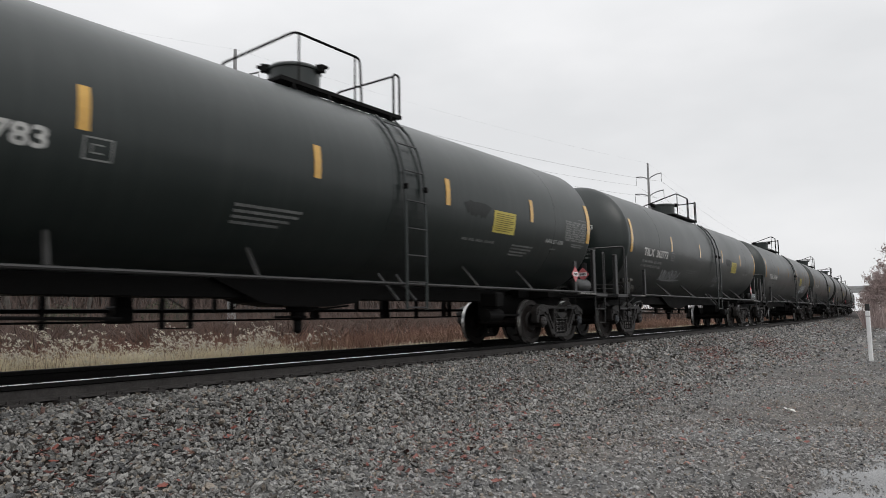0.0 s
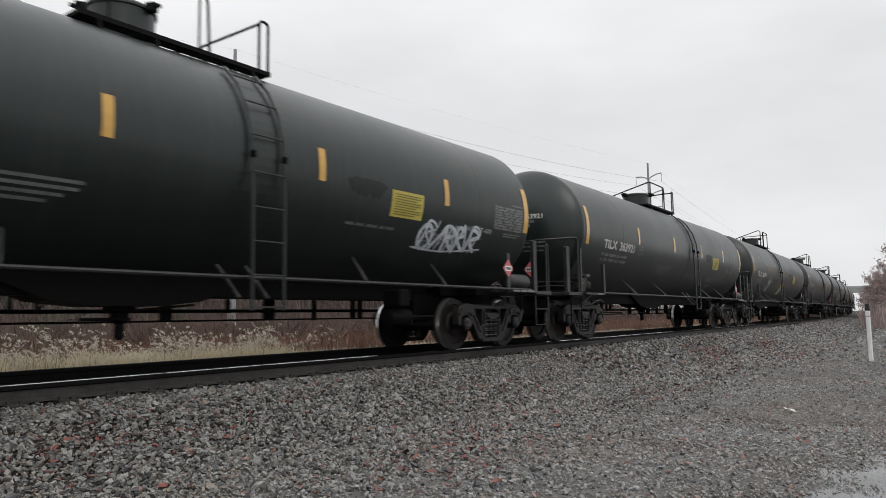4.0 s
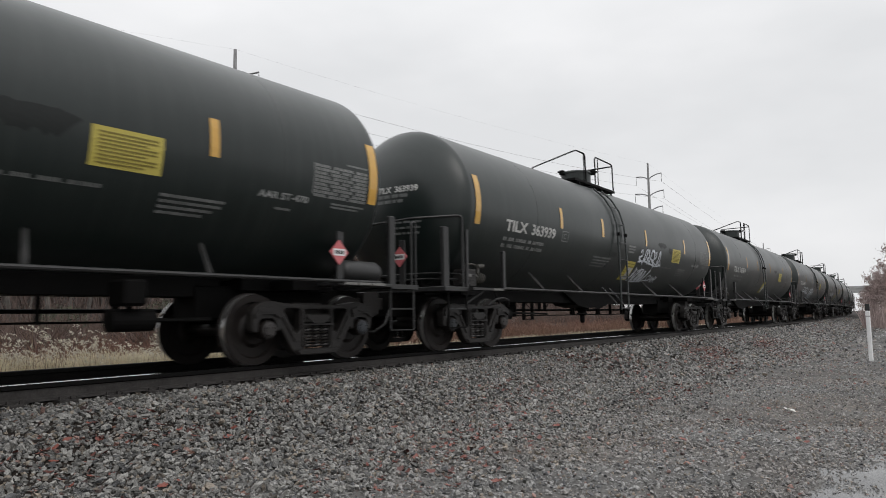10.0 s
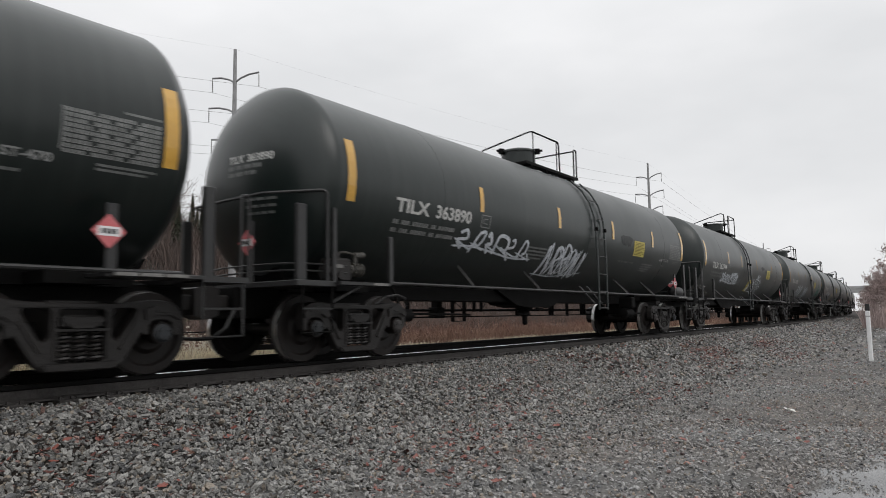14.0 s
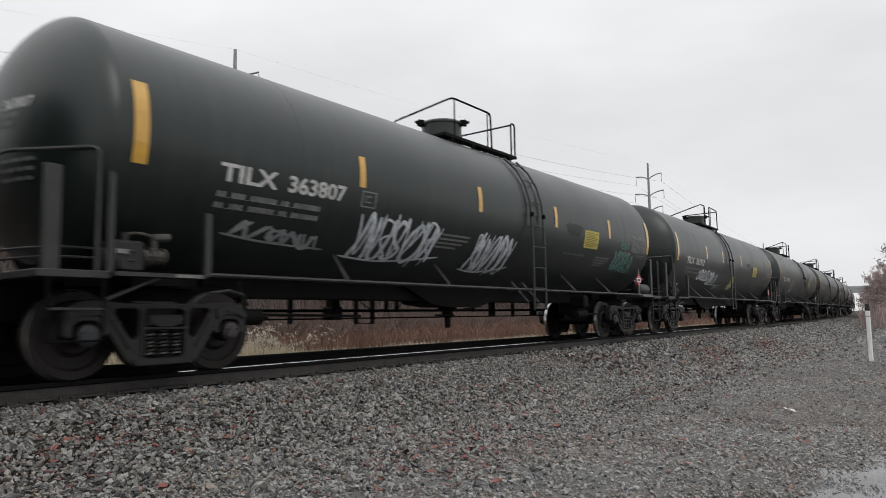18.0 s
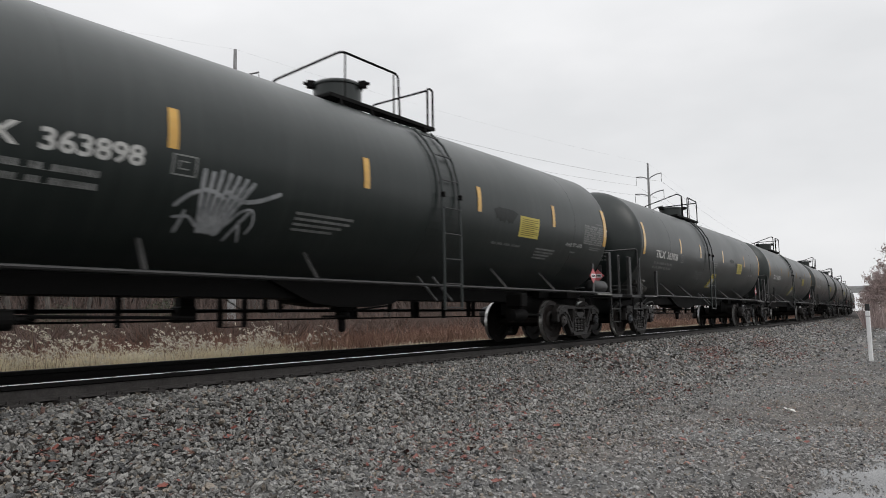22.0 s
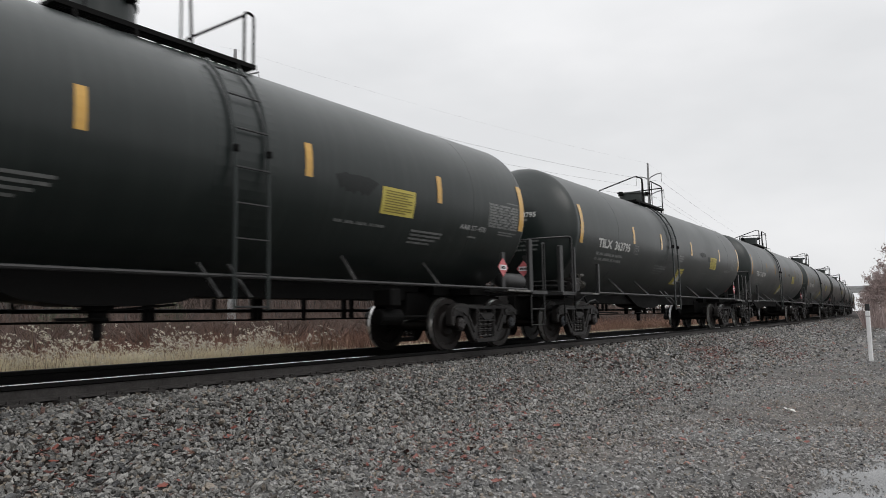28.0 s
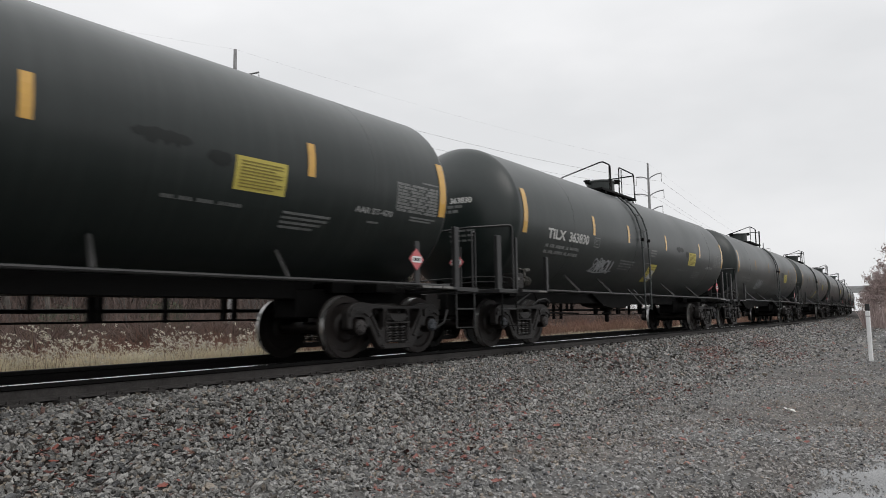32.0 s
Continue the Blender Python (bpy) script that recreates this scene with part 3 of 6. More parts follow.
def stencil(bm, x0, x1, a, h, groups):
    """One row of unreadable stencilled characters: short bars in groups, standing on a hairline."""
    n = sum(groups) + 1.1 * (len(groups) - 1)
    step, x = (x1 - x0) / n, x0
    foot = None
    for g in groups:
        for k in range(g):
            row = [(bm.verts.new(on_tank(u, a - h, 0.004)), bm.verts.new(on_tank(u, a - h + 0.2, 0.004)), bm.verts.new(on_tank(u, a, 0.004))) for u in (x, x + step * 0.74)]
            for j in (0, 1):
                bm.faces.new((row[0][j], row[1][j], row[1][j + 1], row[0][j + 1]))
            if foot:
                bm.faces.new((foot[0], row[0][0], row[0][1], foot[1]))
            foot = row[1]
            x += step
        x += 1.1 * step
    return bm


def tank_car(kind):
    """kind 'a': top ladder towards the far-end half of the car; kind 'b': towards the other, with a slanted two-colour sign beside it."""
    lad = 1.05 if kind == "a" else -0.87
    car = empty("tank_car")
    tank = part("tank", tank_shell(), M_TANK, car, "long dark green-black cylindrical tank with domed ends", smooth=True)
    for x0, w in ((lad - 0.46, 0.92),):
        bm = turned(bmesh.new(), [(x0, TANK_R - 0.01), (x0, TANK_R + 0.0015), (x0 + w, TANK_R + 0.0015), (x0 + w, TANK_R - 0.01)], "x", 80, (0, 0, TANK_Z))
        part("jacket_band", bm, M_TANK, tank, smooth=False)
    # reflective stripes
    inner = (-4.20, -1.02, 2.03, 4.98) if kind == "a" else (-4.255, -1.945, 1.154, 4.755)
    for x, a0, a1, w in [(-7.65, 20, -14.8, 0.17), (7.747, 20, -14.8, 0.17)] + [(x + 0.015, 11.5, -6.0, 0.125) for x in inner]:
        part("reflective_stripe", decal(bmesh.new(), x - w / 2, x + w / 2, a0, a1, 0.009), M_YELLOW, car, "vertical yellow reflective stripe")
    for x0 in (-5.35, 6.05):
        bm = turned(bmesh.new(), [(x0, TANK_R - 0.01), (x0, TANK_R + 0.002), (x0 + 0.02, TANK_R + 0.002), (x0 + 0.02, TANK_R - 0.01)], "x", 80, (0, 0, TANK_Z))
        part("weld_seam", bm, M_TANK, tank)
    # signs and stencils
    sign = part("warning_sign", decal(bmesh.new(), 3.55, 4.35, -2.6, -18.5, 0.006), M_SIGN, car, "yellow rectangular sign with lines of small print")
    bm = bmesh.new()
    for k in range(9):
        decal(bm, 3.62, 4.28 - 0.12 * (k % 3 == 2), -4.4 - k * 1.5, -5.0 - k * 1.5, 0.011)
    part("print_line", bm, M_PRINT, sign)
    for row in (-20.4, -25.6):
        part("stencil_block", stencil(bmesh.new(), -6.62, -4.93, row, 2.7, (2, 3, 6, 2, 7)), M_TABLE, car, "grey stencilled load line")
    blocks = [(-2.25, -1.15, -24.6, 4, 1.5, 3.0), (4.40, 5.25, -25.2, 4, 1.4, 2.6)] + ([(-0.13, 0.38, -8.4, 3, 1.7, 2.9)] if kind == "b" else [])
    for x0, x1, top, rows, h, gap in blocks:
        for r in range(rows):
            part("stencil_line", decal(bmesh.new(), x0, x1 - (x1 - x0) * (0, 0.04, 0.16, 0.3)[r], top - r * gap, top - r * gap - h), M_TABLE if x0 < 0 < x1 else M_DIM, car, "faded grey stencilled line")
    part("stencil_block", stencil(bmesh.new(), 2.65, 3.75, -25.2, 1.7, (3, 3, 4, 6)), M_DIM, car, "faded grey stencilled lines")
    part("specification", text_mesh("AAR ST-470", 0.125, lambda u, v: on_tank(5.70 + u * 0.82, -19.8 + math.degrees(v / TANK_R), 0.004), "specification", M_STENCIL), None, car, "grey stencilled specification lettering")
    part("stencil_block", decal(bmesh.new(), 6.0, 6.25, -24.0, -25.2), M_DIM, car)
    panel = part("data_panel", decal(bmesh.new(), 6.565, 6.59, 1.8, -14.4), M_DIM, car, "grey stencilled table of test data")
    for k in range(9):
        part("data_line", stencil(bmesh.new(), 6.60, 7.62, 1.7 - k * 1.95, 1.45, ((5, 7, 4), (8, 3, 5), (4, 6, 6))[k % 3]), M_TABLE, panel)
    for x0, x1, a0 in ((7.2, 7.62, 4.6), (6.95, 7.6, -17.5), (6.95, 7.5, -19.3)):
        part("data_line", decal(bmesh.new(), x0, x1, a0, a0 - 1.0), M_DIM, panel)
    bm = bmesh.new()
    for a, b, c, d in ((-4.17, -3.85, -7.6, -8.3), (-4.17, -3.85, -16.0, -16.7), (-4.17, -4.145, -7.6, -16.7), (-3.875, -3.85, -7.6, -16.7), (-4.09, -3.96, -10.2, -10.8), (-4.09, -3.96, -13.4, -14.0), (-4.09, -4.07, -10.2, -14.0)):
        decal(bm, a, b, c, d)
    part("square_mark", bm, M_TABLE, car, "grey stencilled square outline")
    if kind == "b":
        ss = part("slanted_sign", decal(bmesh.new(), 0.005, 0.64, -24.5, -47.6, 0.006, 0.02), M_SIGN, car, "yellow slanted sign with a white centre")
        part("sign_centre", decal(bmesh.new(), 0.27, 0.58, -31.4, -46.2, 0.011, 0.03), M_WORN, ss, "worn white panel")
        for k in range(6):
            a_ = -27.0 - k * 3.2
            part("print_line", decal(bmesh.new(), 0.05, (0.60 if k < 2 else 0.24) - 0.03 * (k % 2), a_, a_ - 0.8, 0.0075, 0.02), M_PRINT, ss)
    for x0, x1, a0, a1, sd in ((2.55, 3.45, 1.0, -11.0, 3),) if kind == "a" else ((2.2, 2.95, 2.0, -6.0, 4), (3.15, 3.5, -2.0, -11.0, 6)):
        rr = random.Random(sd)
        bm = bmesh.new()
        prev, n = None, 16
        for i in range(n + 1):
            t = i / n
            end = (abs(2 * t - 1)) ** 4
            top, low = a0 - 2.5 * end - rr.uniform(0, 1.2), a1 + (a0 - a1) * 0.55 * end + rr.uniform(0, 3.2)
            low = min(low, top - 0.6)
            col = [bm.verts.new(on_tank(x0 + t * (x1 - x0), top + (low - top) * j / 4, 0.0045)) for j in range(5)]
            for j in range(4 if prev else 0):
                bm.faces.new((prev[j], col[j], col[j + 1], prev[j + 1]))
            prev = col
        part("paint_patch", bm, M_SMUDGE, car, "matt black painted-out patch")
    # top: dome housing, walkway, railings
    dome = turned(bmesh.new(), [(4.06, 0.45), (4.25, 0.45), (4.26, 0.42), (4.59, 0.42), (4.595, 0.445), (4.625, 0.445), (4.655, 0.42), (4.69, 0.12)], "z", 40, (-0.1, 0, 0))
    dome = part("dome_housing", dome, M_TANK, car, "dark green valve housing on the tank's top")
    for k in range(3):
        a = [2.6, 0.35, -1.2][k]
        bm = box(bmesh.new(), -0.07, 0.07, -0.05, 0.05, 4.56, 4.69, 0.01)
        rod(bm, (0.02, 0, 4.62), (0.13, 0, 4.64), 0.03, 8)
        part("latch", bm, M_STEEL, dome, at=Matrix.Translation((-0.1 + 0.47 * math.cos(a), 0.47 * math.sin(a), 0)) @ Matrix.Rotation(a, 4, "Z"))
    walk_z, qn, h = 4.165, 0.70, 4.93
    xl, xr = (-0.98, 1.78) if kind == "a" else (-1.72, 0.98)
    plat = part("walkway", box(bmesh.new(), xl, xr, -qn - 0.02, -qn + 0.02, walk_z - 0.05, walk_z + 0.012), M_STEEL, car, "black steel grating walkway round the valve housing")
    part("side_bar", box(bmesh.new(), xl, xr, qn - 0.02, qn + 0.02, walk_z - 0.05, walk_z + 0.012), M_STEEL, plat)
    for x in (xl + 0.02, -0.64, 0.44, xr - 0.02):
        part("cross_bar", box(bmesh.new(), x - 0.02, x + 0.02, -qn + 0.022, qn - 0.022, walk_z - 0.045, walk_z + 0.008), M_STEEL, plat)
    for i in range(5):
        y = -qn + 0.045 + i * 0.045
        for sd in (1, -1):
            part("slat", box(bmesh.new(), xl + 0.042, xr - 0.042, sd * y - 0.014, sd * y + 0.014, walk_z - 0.02, walk_z + 0.003), M_STEEL, plat)
    for i in range(7):
        for x0, x1 in ((xl, -0.62), (0.42, xr)):
            part("slat", box(bmesh.new(), x0 + 0.04 + i * (x1 - x0 - 0.08) / 6 - 0.018, x0 + 0.04 + i * (x1 - x0 - 0.08) / 6 + 0.018, -0.46, 0.46, walk_z - 0.018, walk_z + 0.004), M_STEEL, plat)
    for x in (xl + 0.25, 0.0, xr - 0.3):
        for sd in (1, -1):
            part("bracket", tube(bmesh.new(), [(x, sd * qn, walk_z - 0.04), (x, sd * (qn + 0.03), TANK_Z + 1.34)], 0.025, 6), M_STEEL, plat)
    if kind == "a":
        rails = [[(-0.66, 0.48, walk_z), (-0.80, 0.46, 4.42), (-1.26, 0.36, 4.50), (-0.70, -qn, h), (0.72, -qn, h), (0.76, -qn, walk_z)], [(1.58, -qn, walk_z), (1.58, -qn, h - 0.02), (1.74, -qn, h - 0.02), (1.74, -qn, walk_z)],
                 [(1.60, -qn, h - 0.06), (1.52, 0.66, h - 0.10), (1.52, 0.70, walk_z)]]
        posts = (-0.62, 0.60)
    else:
        rails = [[(-1.60, 0.48, walk_z), (-1.72, 0.46, 4.42), (-2.10, 0.36, 4.51), (-1.60, -qn, h), (-1.02, -qn, h), (-0.98, -qn, walk_z)], [(-0.36, -qn, walk_z), (-0.36, -qn, h + 0.04), (0.88, -qn, h + 0.02), (0.91, -qn, walk_z)],
                 [(0.86, -qn, h - 0.03), (0.80, 0.66, h - 0.06), (0.80, 0.70, walk_z)]]
        posts = (-1.10, -0.16)
    for pts in rails:
        part("railing", tube(bmesh.new(), rounded(pts, 0.10), 0.020, 8), M_STEEL, car, "bent black pipe handrail")
    for x in posts:
        part("railing_post", rod(bmesh.new(), (x, -qn, walk_z), (x, -qn, h), 0.015, 6), M_STEEL, car)
    # the ladder down the near side
    ladder = empty("ladder")
    ladder.parent = car
    for x in (lad - 0.25, lad + 0.25):
        pts = [on_tank(x, a, 0.06) for a in (52, 38, 24, 10, 0)] + [Vector((x, -1.61, TANK_Z - 0.6)), Vector((x, -1.61, 0.70))]
        part("stile", tube(bmesh.new(), pts, 0.024, 6), M_TANK, ladder)
        part("hinge_block", box(bmesh.new(), x - 0.022, x + 0.022, -1.645, -1.56, TANK_Z - 0.06, TANK_Z + 0.03, 0.006), M_STEEL, ladder)
    rungs = [on_tank(lad, a, 0.07) for a in (44, 26.5, 9)] + [Vector((lad, -1.62, z)) for z in (2.43, 1.99, 1.56, 1.14, 0.74)]
    for p in rungs:
        part("rung", rod(bmesh.new(), p - Vector((0.25, 0, 0)), p + Vector((0.25, 0, 0)), 0.013, 6), M_RAILING, ladder)
    for dx in (-0.40, 0.03):
        part("ladder_brace", tube(bmesh.new(), [(lad + dx - 0.07, -1.2, 1.27), (lad + dx + 0.01, -1.55, 0.85)], 0.022, 6), M_RAILING, ladder)
    # side pipes and their struts, both sides
    for sd in (-1, 1):
        part("side_rail", tube(bmesh.new(), [(-6.85, sd * 1.515, 1.11), (7.9, sd * 1.515, 1.11)], 0.026, 8), M_RAILING, car, "long grey pipe rail along the tank's foot")
        for x in (-5.12, -3.22, 1.86, 4.40) if kind == "b" else (-4.47, -1.97, 2.98, 4.98):
            part("strut", bar_between((x + 0.18, sd * 1.03, 1.52), (x, sd * 1.505, 1.12), 0.032), M_STRUT, car)
    # stub sills, draft gear, couplers
    for sx in (-1, 1):
        bm = box(bmesh.new(), sx * 5.6, sx * 8.72, -0.27, 0.27, 0.60, 1.06, 0.02)
        box(bm, sx * 6.7, sx * 7.4, -0.95, 0.95, 1.00, 1.13)
        prism(bm, [(sx * 6.2, 1.4), (sx * 6.2, 1.0), (sx * 7.9, 1.0), (sx * 8.1, 1.35)], -0.45, 0.45)
        part("stub_sill", bm, M_STEEL, car)
        bm = box(bmesh.new(), sx * 8.70, sx * 8.98, -0.11, 0.11, 0.72, 0.94, 0.02)
        prism(bm, [(sx * 8.93, 0.66), (sx * 9.08, 0.60), (sx * 9.18, 0.64), (sx * 9.18, 1.02), (sx * 9.08, 1.07), (sx * 8.93, 1.02)], -0.20, 0.16)
        part("coupler", bm, M_TRUCK, car, "cast-steel knuckle coupler")
        part("air_hose", tube(bmesh.new(), [(sx * 8.75, sx * 0.3, 0.72), (sx * 8.9, sx * 0.32, 0.48), (sx * 9.05, sx * 0.2, 0.34), (sx * 9.12, 0.0, 0.33)], 0.026, 8), M_BLACK, car)
    # end platform with its railing, at the low-x end
    bm = box(bmesh.new(), -8.62, -7.90, -1.45, 1.45, 1.03, 1.11, 0.008)
    box(bm, -7.90, -6.83, -1.545, -1.30, 1.06, 1.105)
    box(bm, -7.90, -6.83, 1.30, 1.545, 1.06, 1.105)
    part("end_deck", bm, M_RAILING, car, "grey steel end platform")
    for sd in (-1, 1):
        part("corner_plate", box(bmesh.new(), -6.85, -6.76, sd * 1.47, sd * 1.545, 1.08, 1.82, 0.008), M_RAILING, car)
        bm = box(bmesh.new(), -8.53, -8.37, sd * 1.28, sd * 1.36, 1.08, 2.16, 0.01)
        part("end_post", bm, M_RAILING, car, "upright grey channel post")
        step = part("step_frame", tube(bmesh.new(), [(-8.5, sd * 1.42, 1.05), (-8.5, sd * 1.42, 0.40), (-7.95, sd * 1.42, 0.40), (-7.95, sd * 1.42, 1.05)], 0.018, 6), M_STEEL, car)
        part("step_rung", rod(bmesh.new(), (-8.5, sd * 1.42, 0.72), (-7.95, sd * 1.42, 0.72), 0.016, 6), M_RAILING, step)
        part("handrail_post", box(bmesh.new(), -7.93, -7.86, sd * 1.39, sd * 1.43, 1.08, 2.16, 0.006), M_RAILING, car)
    hr = [(-8.04, -1.42, 1.08), (-8.04, -1.42, 2.40), (-8.66, -0.80, 2.34), (-8.74, 0, 2.30), (-8.66, 0.80, 2.30), (-8.04, 1.42, 2.36), (-8.04, 1.42, 1.08)]
    part("end_railing", tube(bmesh.new(), rounded(hr, 0.10), 0.022, 8), M_RAILING, car, "bent pipe end railing")
    for z in (1.24, 1.34):
        part("uncoupling_rod", tube(bmesh.new(), rounded([(-7.6, -1.36, z), (-8.3, -1.0, z + 0.04), (-8.68, 0.0, z), (-8.3, 1.0, z)], 0.4, 6), 0.014, 6), M_RAILING, car)
    valve = box(bmesh.new(), -7.84, -7.46, -1.34, -1.04, 1.11, 1.46, 0.035)
    rod(valve, (-7.90, -1.2, 1.26), (-7.40, -1.2, 1.26), 0.11, 14)
    rod(valve, (-7.62, -1.18, 1.44), (-7.62, -1.18, 1.56), 0.045, 10)
    rod(valve, (-7.72, -1.38, 1.20), (-7.72, -1.30, 1.20), 0.06, 12)
    valve = part("brake_valve", valve, M_TRUCK, car, "grimy brake valve on the end platform")
    part("tag_plate", box(bmesh.new(), -7.80, -7.66, -1.352, -1.338, 1.31, 1.36), M_STRIP, valve, "pale metal tag")
    tap = rod(bmesh.new(), (-7.46, -1.26, 1.30), (-7.20, -1.26, 1.30), 0.075, 12)
    for x in (-7.38, -7.30, -7.22):
        turned(tap, [(x - 0.012, 0.05), (x - 0.012, 0.105), (x + 0.012, 0.105), (x + 0.012, 0.05)], "x", 12, (0, -1.26, 1.30))
    rod(tap, (-7.32, -1.26, 1.36), (-7.32, -1.26, 1.52), 0.035, 8)
    rod(tap, (-7.34, -1.26, 1.51), (-7.14, -1.26, 1.53), 0.05, 10)
    tube(tap, rounded([(-7.62, -1.18, 1.54), (-7.50, -1.24, 1.56), (-7.34, -1.26, 1.53)], 0.05), 0.018, 6)
    part("release_valve", tap, M_VALVE, valve, "pale weathered ribbed valve with an elbow pipe")
    # the other end: side shelf with an air reservoir, and a brake wheel
    bm = box(bmesh.new(), 7.05, 8.20, -1.50, -1.05, 1.05, 1.10, 0.008)
    box(bm, 7.05, 8.20, 1.05, 1.50, 1.05, 1.10)
    box(bm, 8.20, 8.85, -1.48, 1.48, 1.03, 1.10)
    part("end_deck", bm, M_RAILING, car, "grey steel end platform")
    if kind == "a":
        bm = turned(bmesh.new(), [(7.25, 0.06), (7.28, 0.13), (7.35, 0.162), (7.98, 0.162), (8.05, 0.13), (8.08, 0.06)], "x", 24, (0, -1.28, 1.275))
        part("air_reservoir", bm, M_RAILING, car, "small horizontal grey air tank", smooth=True)
    for sd in (-1, 1):
        part("end_post", box(bmesh.new(), 8.28, 8.42, sd * 1.30, sd * 1.38, 1.08, 2.18, 0.01), M_RAILING, car, "upright grey channel post")
        hr = [(8.76, sd * 1.42, 1.08), (8.76, sd * 1.42, 2.12), (8.89, sd * 1.40, 2.14), (8.89, sd * 1.40, 1.08)]
        part("grab_iron", tube(bmesh.new(), rounded(hr, 0.05), 0.016, 8), M_RAILING, car, "upright bent pipe grab iron")
        step = part("step_frame", tube(bmesh.new(), [(8.24, sd * 1.42, 1.05), (8.24, sd * 1.42, 0.39), (8.80, sd * 1.42, 0.39), (8.80, sd * 1.42, 1.05)], 0.018, 6), M_RAILING, car)
        part("step_rung", rod(bmesh.new(), (8.24, sd * 1.42, 0.72), (8.80, sd * 1.42, 0.72), 0.016, 6), M_RAILING, step)
    wheel = bmesh.new()
    ring = [(8.72, 0.85 + 0.27 * math.cos(a), 1.9 + 0.27 * math.sin(a)) for a in np.linspace(0, 2 * math.pi, 19)]
    tube(wheel, ring, 0.014, 6)
    for a in (0, 2.1, 4.2):
        rod(wheel, (8.72, 0.85, 1.9), (8.72, 0.85 + 0.26 * math.cos(a), 1.9 + 0.26 * math.sin(a)), 0.012, 6)
    box(wheel, 8.55, 8.70, 0.70, 1.0, 1.60, 2.0, 0.02)
    box(wheel, 8.56, 8.64, 0.80, 0.90, 1.05, 1.62)
    part("hand_brake", wheel, M_STEEL, car, "hand brake wheel and gear box")
    for x0, x1 in ((7.13, 7.38), (7.41, 7.66), (7.69, 7.97), (-7.22, -6.90)):
        part("reflector_strip", box(bmesh.new(), x0, x1, -1.556, -1.549 if x0 < 0 else -1.506, 1.062, 1.098), M_STRIP, car, "dull white reflective strip")
    # placards
    for x, y, face in ((7.10, -1.46, "side"), (-8.72, -0.52, "end")):
        bm = box(bmesh.new(), -0.02, 0.10, 0.012, 0.05, -0.44 if face == "side" else -0.56, 0.30, 0.004)
        m = pose(x, y, 1.52) if face == "side" else pose(x, y, 1.66, 0, 0, -90)
        part("placard_holder", bm, M_RAILING, car, at=m)
        bm = prism(bmesh.new(), [(0, 0.18), (0.18, 0), (0, -0.18), (-0.18, 0)], -0.004, 0.010)
        pl = part("placard", bm, M_RED, car, "red diamond hazard placard with a white panel", at=m)
        part("placard_panel", box(bmesh.new(), -0.12, 0.12, -0.008, -0.003, -0.05, 0.05), M_PLAC, pl, "white number panel")
        bm = bmesh.new()
        for x0 in (-0.085, -0.04, 0.005, 0.05):
            box(bm, x0, x0 + 0.032, -0.011, -0.007, -0.026, 0.026)
        part("panel_mark", bm, M_BLACK, pl)
    part("deck_brace", rod(bmesh.new(), (-7.90, -1.38, 0.82), (-7.35, -1.42, 1.06), 0.022, 6), M_RAILING, car)
    part("brake_hose", tube(bmesh.new(), [(-6.62, -1.05, 0.80), (-6.48, -1.15, 0.92), (-6.25, -1.18, 0.95), (-6.02, -1.15, 0.90), (-5.86, -1.05, 0.78)], 0.02, 6), M_RAILING, car)
    # brake rigging underneath
    part("brake_pipe", tube(bmesh.new(), [(-8.6, 0.9, 0.735), (8.6, 0.9, 0.735)], 0.030, 8), M_STEEL, car)
    part("brake_rod", tube(bmesh.new(), [(-6.0, 0.8, 0.585), (6.0, 0.8, 0.585)], 0.015, 6), M_STEEL, car)
    part("brake_pipe", tube(bmesh.new(), [(-5.6, -0.55, 0.66), (-3.2, -0.55, 0.62)], 0.022, 6), M_STEEL, car)
    for x, w, low in ((-4.6, 0.09, 0.58), (-3.48, 0.06, 0.50), (-2.34, 0.08, 0.56), (-1.83, 0.05, 0.48), (-1.36, 0.05, 0.48), (-0.94, 0.04, 0.70), (-0.62, 0.04, 0.70),
                      (1.11, 0.07, 0.58), (1.22, 0.06, 0.58), (2.25, 0.05, 0.70), (3.02, 0.10, 0.58), (3.14, 0.06, 0.58), (4.1, 0.05, 0.56), (5.10, 0.07, 0.58), (5.30, 0.06, 0.58)):
        part("pipe_hanger", box(bmesh.new(), x - w / 2, x + w / 2, 0.82, 0.90, low, 1.50), M_STEEL, car)
    part("hanger_step", box(bmesh.new(), -1.86, -1.33, 0.84, 0.88, 0.47, 0.485), M_STEEL, car)
    part("brace_rod", rod(bmesh.new(), (-1.80, 0.86, 0.96), (-1.40, 0.86, 0.74), 0.012, 5), M_STEEL, car)
    part("brace_rod", rod(bmesh.new(), (-0.62, 0.86, 0.74), (-0.25, 0.86, 1.05), 0.012, 5), M_STEEL, car)
    box_bm = box(bmesh.new(), -3.50, -2.72, 0.70, 0.98, 0.50, 0.60, 0.02) if kind == "b" else box(bmesh.new(), -2.62, -2.34, 0.70, 0.98, 0.56, 0.80, 0.02)
    part("lever_guide", box_bm, M_STEEL, car)
    part("lever_plate", box(bmesh.new(), -2.93, -2.60, 0.72, 0.90, 0.58, 1.45, 0.01) if kind == "b" else box(bmesh.new(), -2.60, -2.42, 0.72, 0.90, 0.58, 1.45, 0.01), M_STEEL, car)
    bm = turned(bmesh.new(), [(-5.95, 0.05), (-5.92, 0.11), (-5.48, 0.11), (-5.44, 0.05)], "x", 18, (0, -0.80, 0.62))
    rod(bm, (-5.5, -0.80, 0.62), (-5.34, -0.80, 0.62), 0.03, 8)
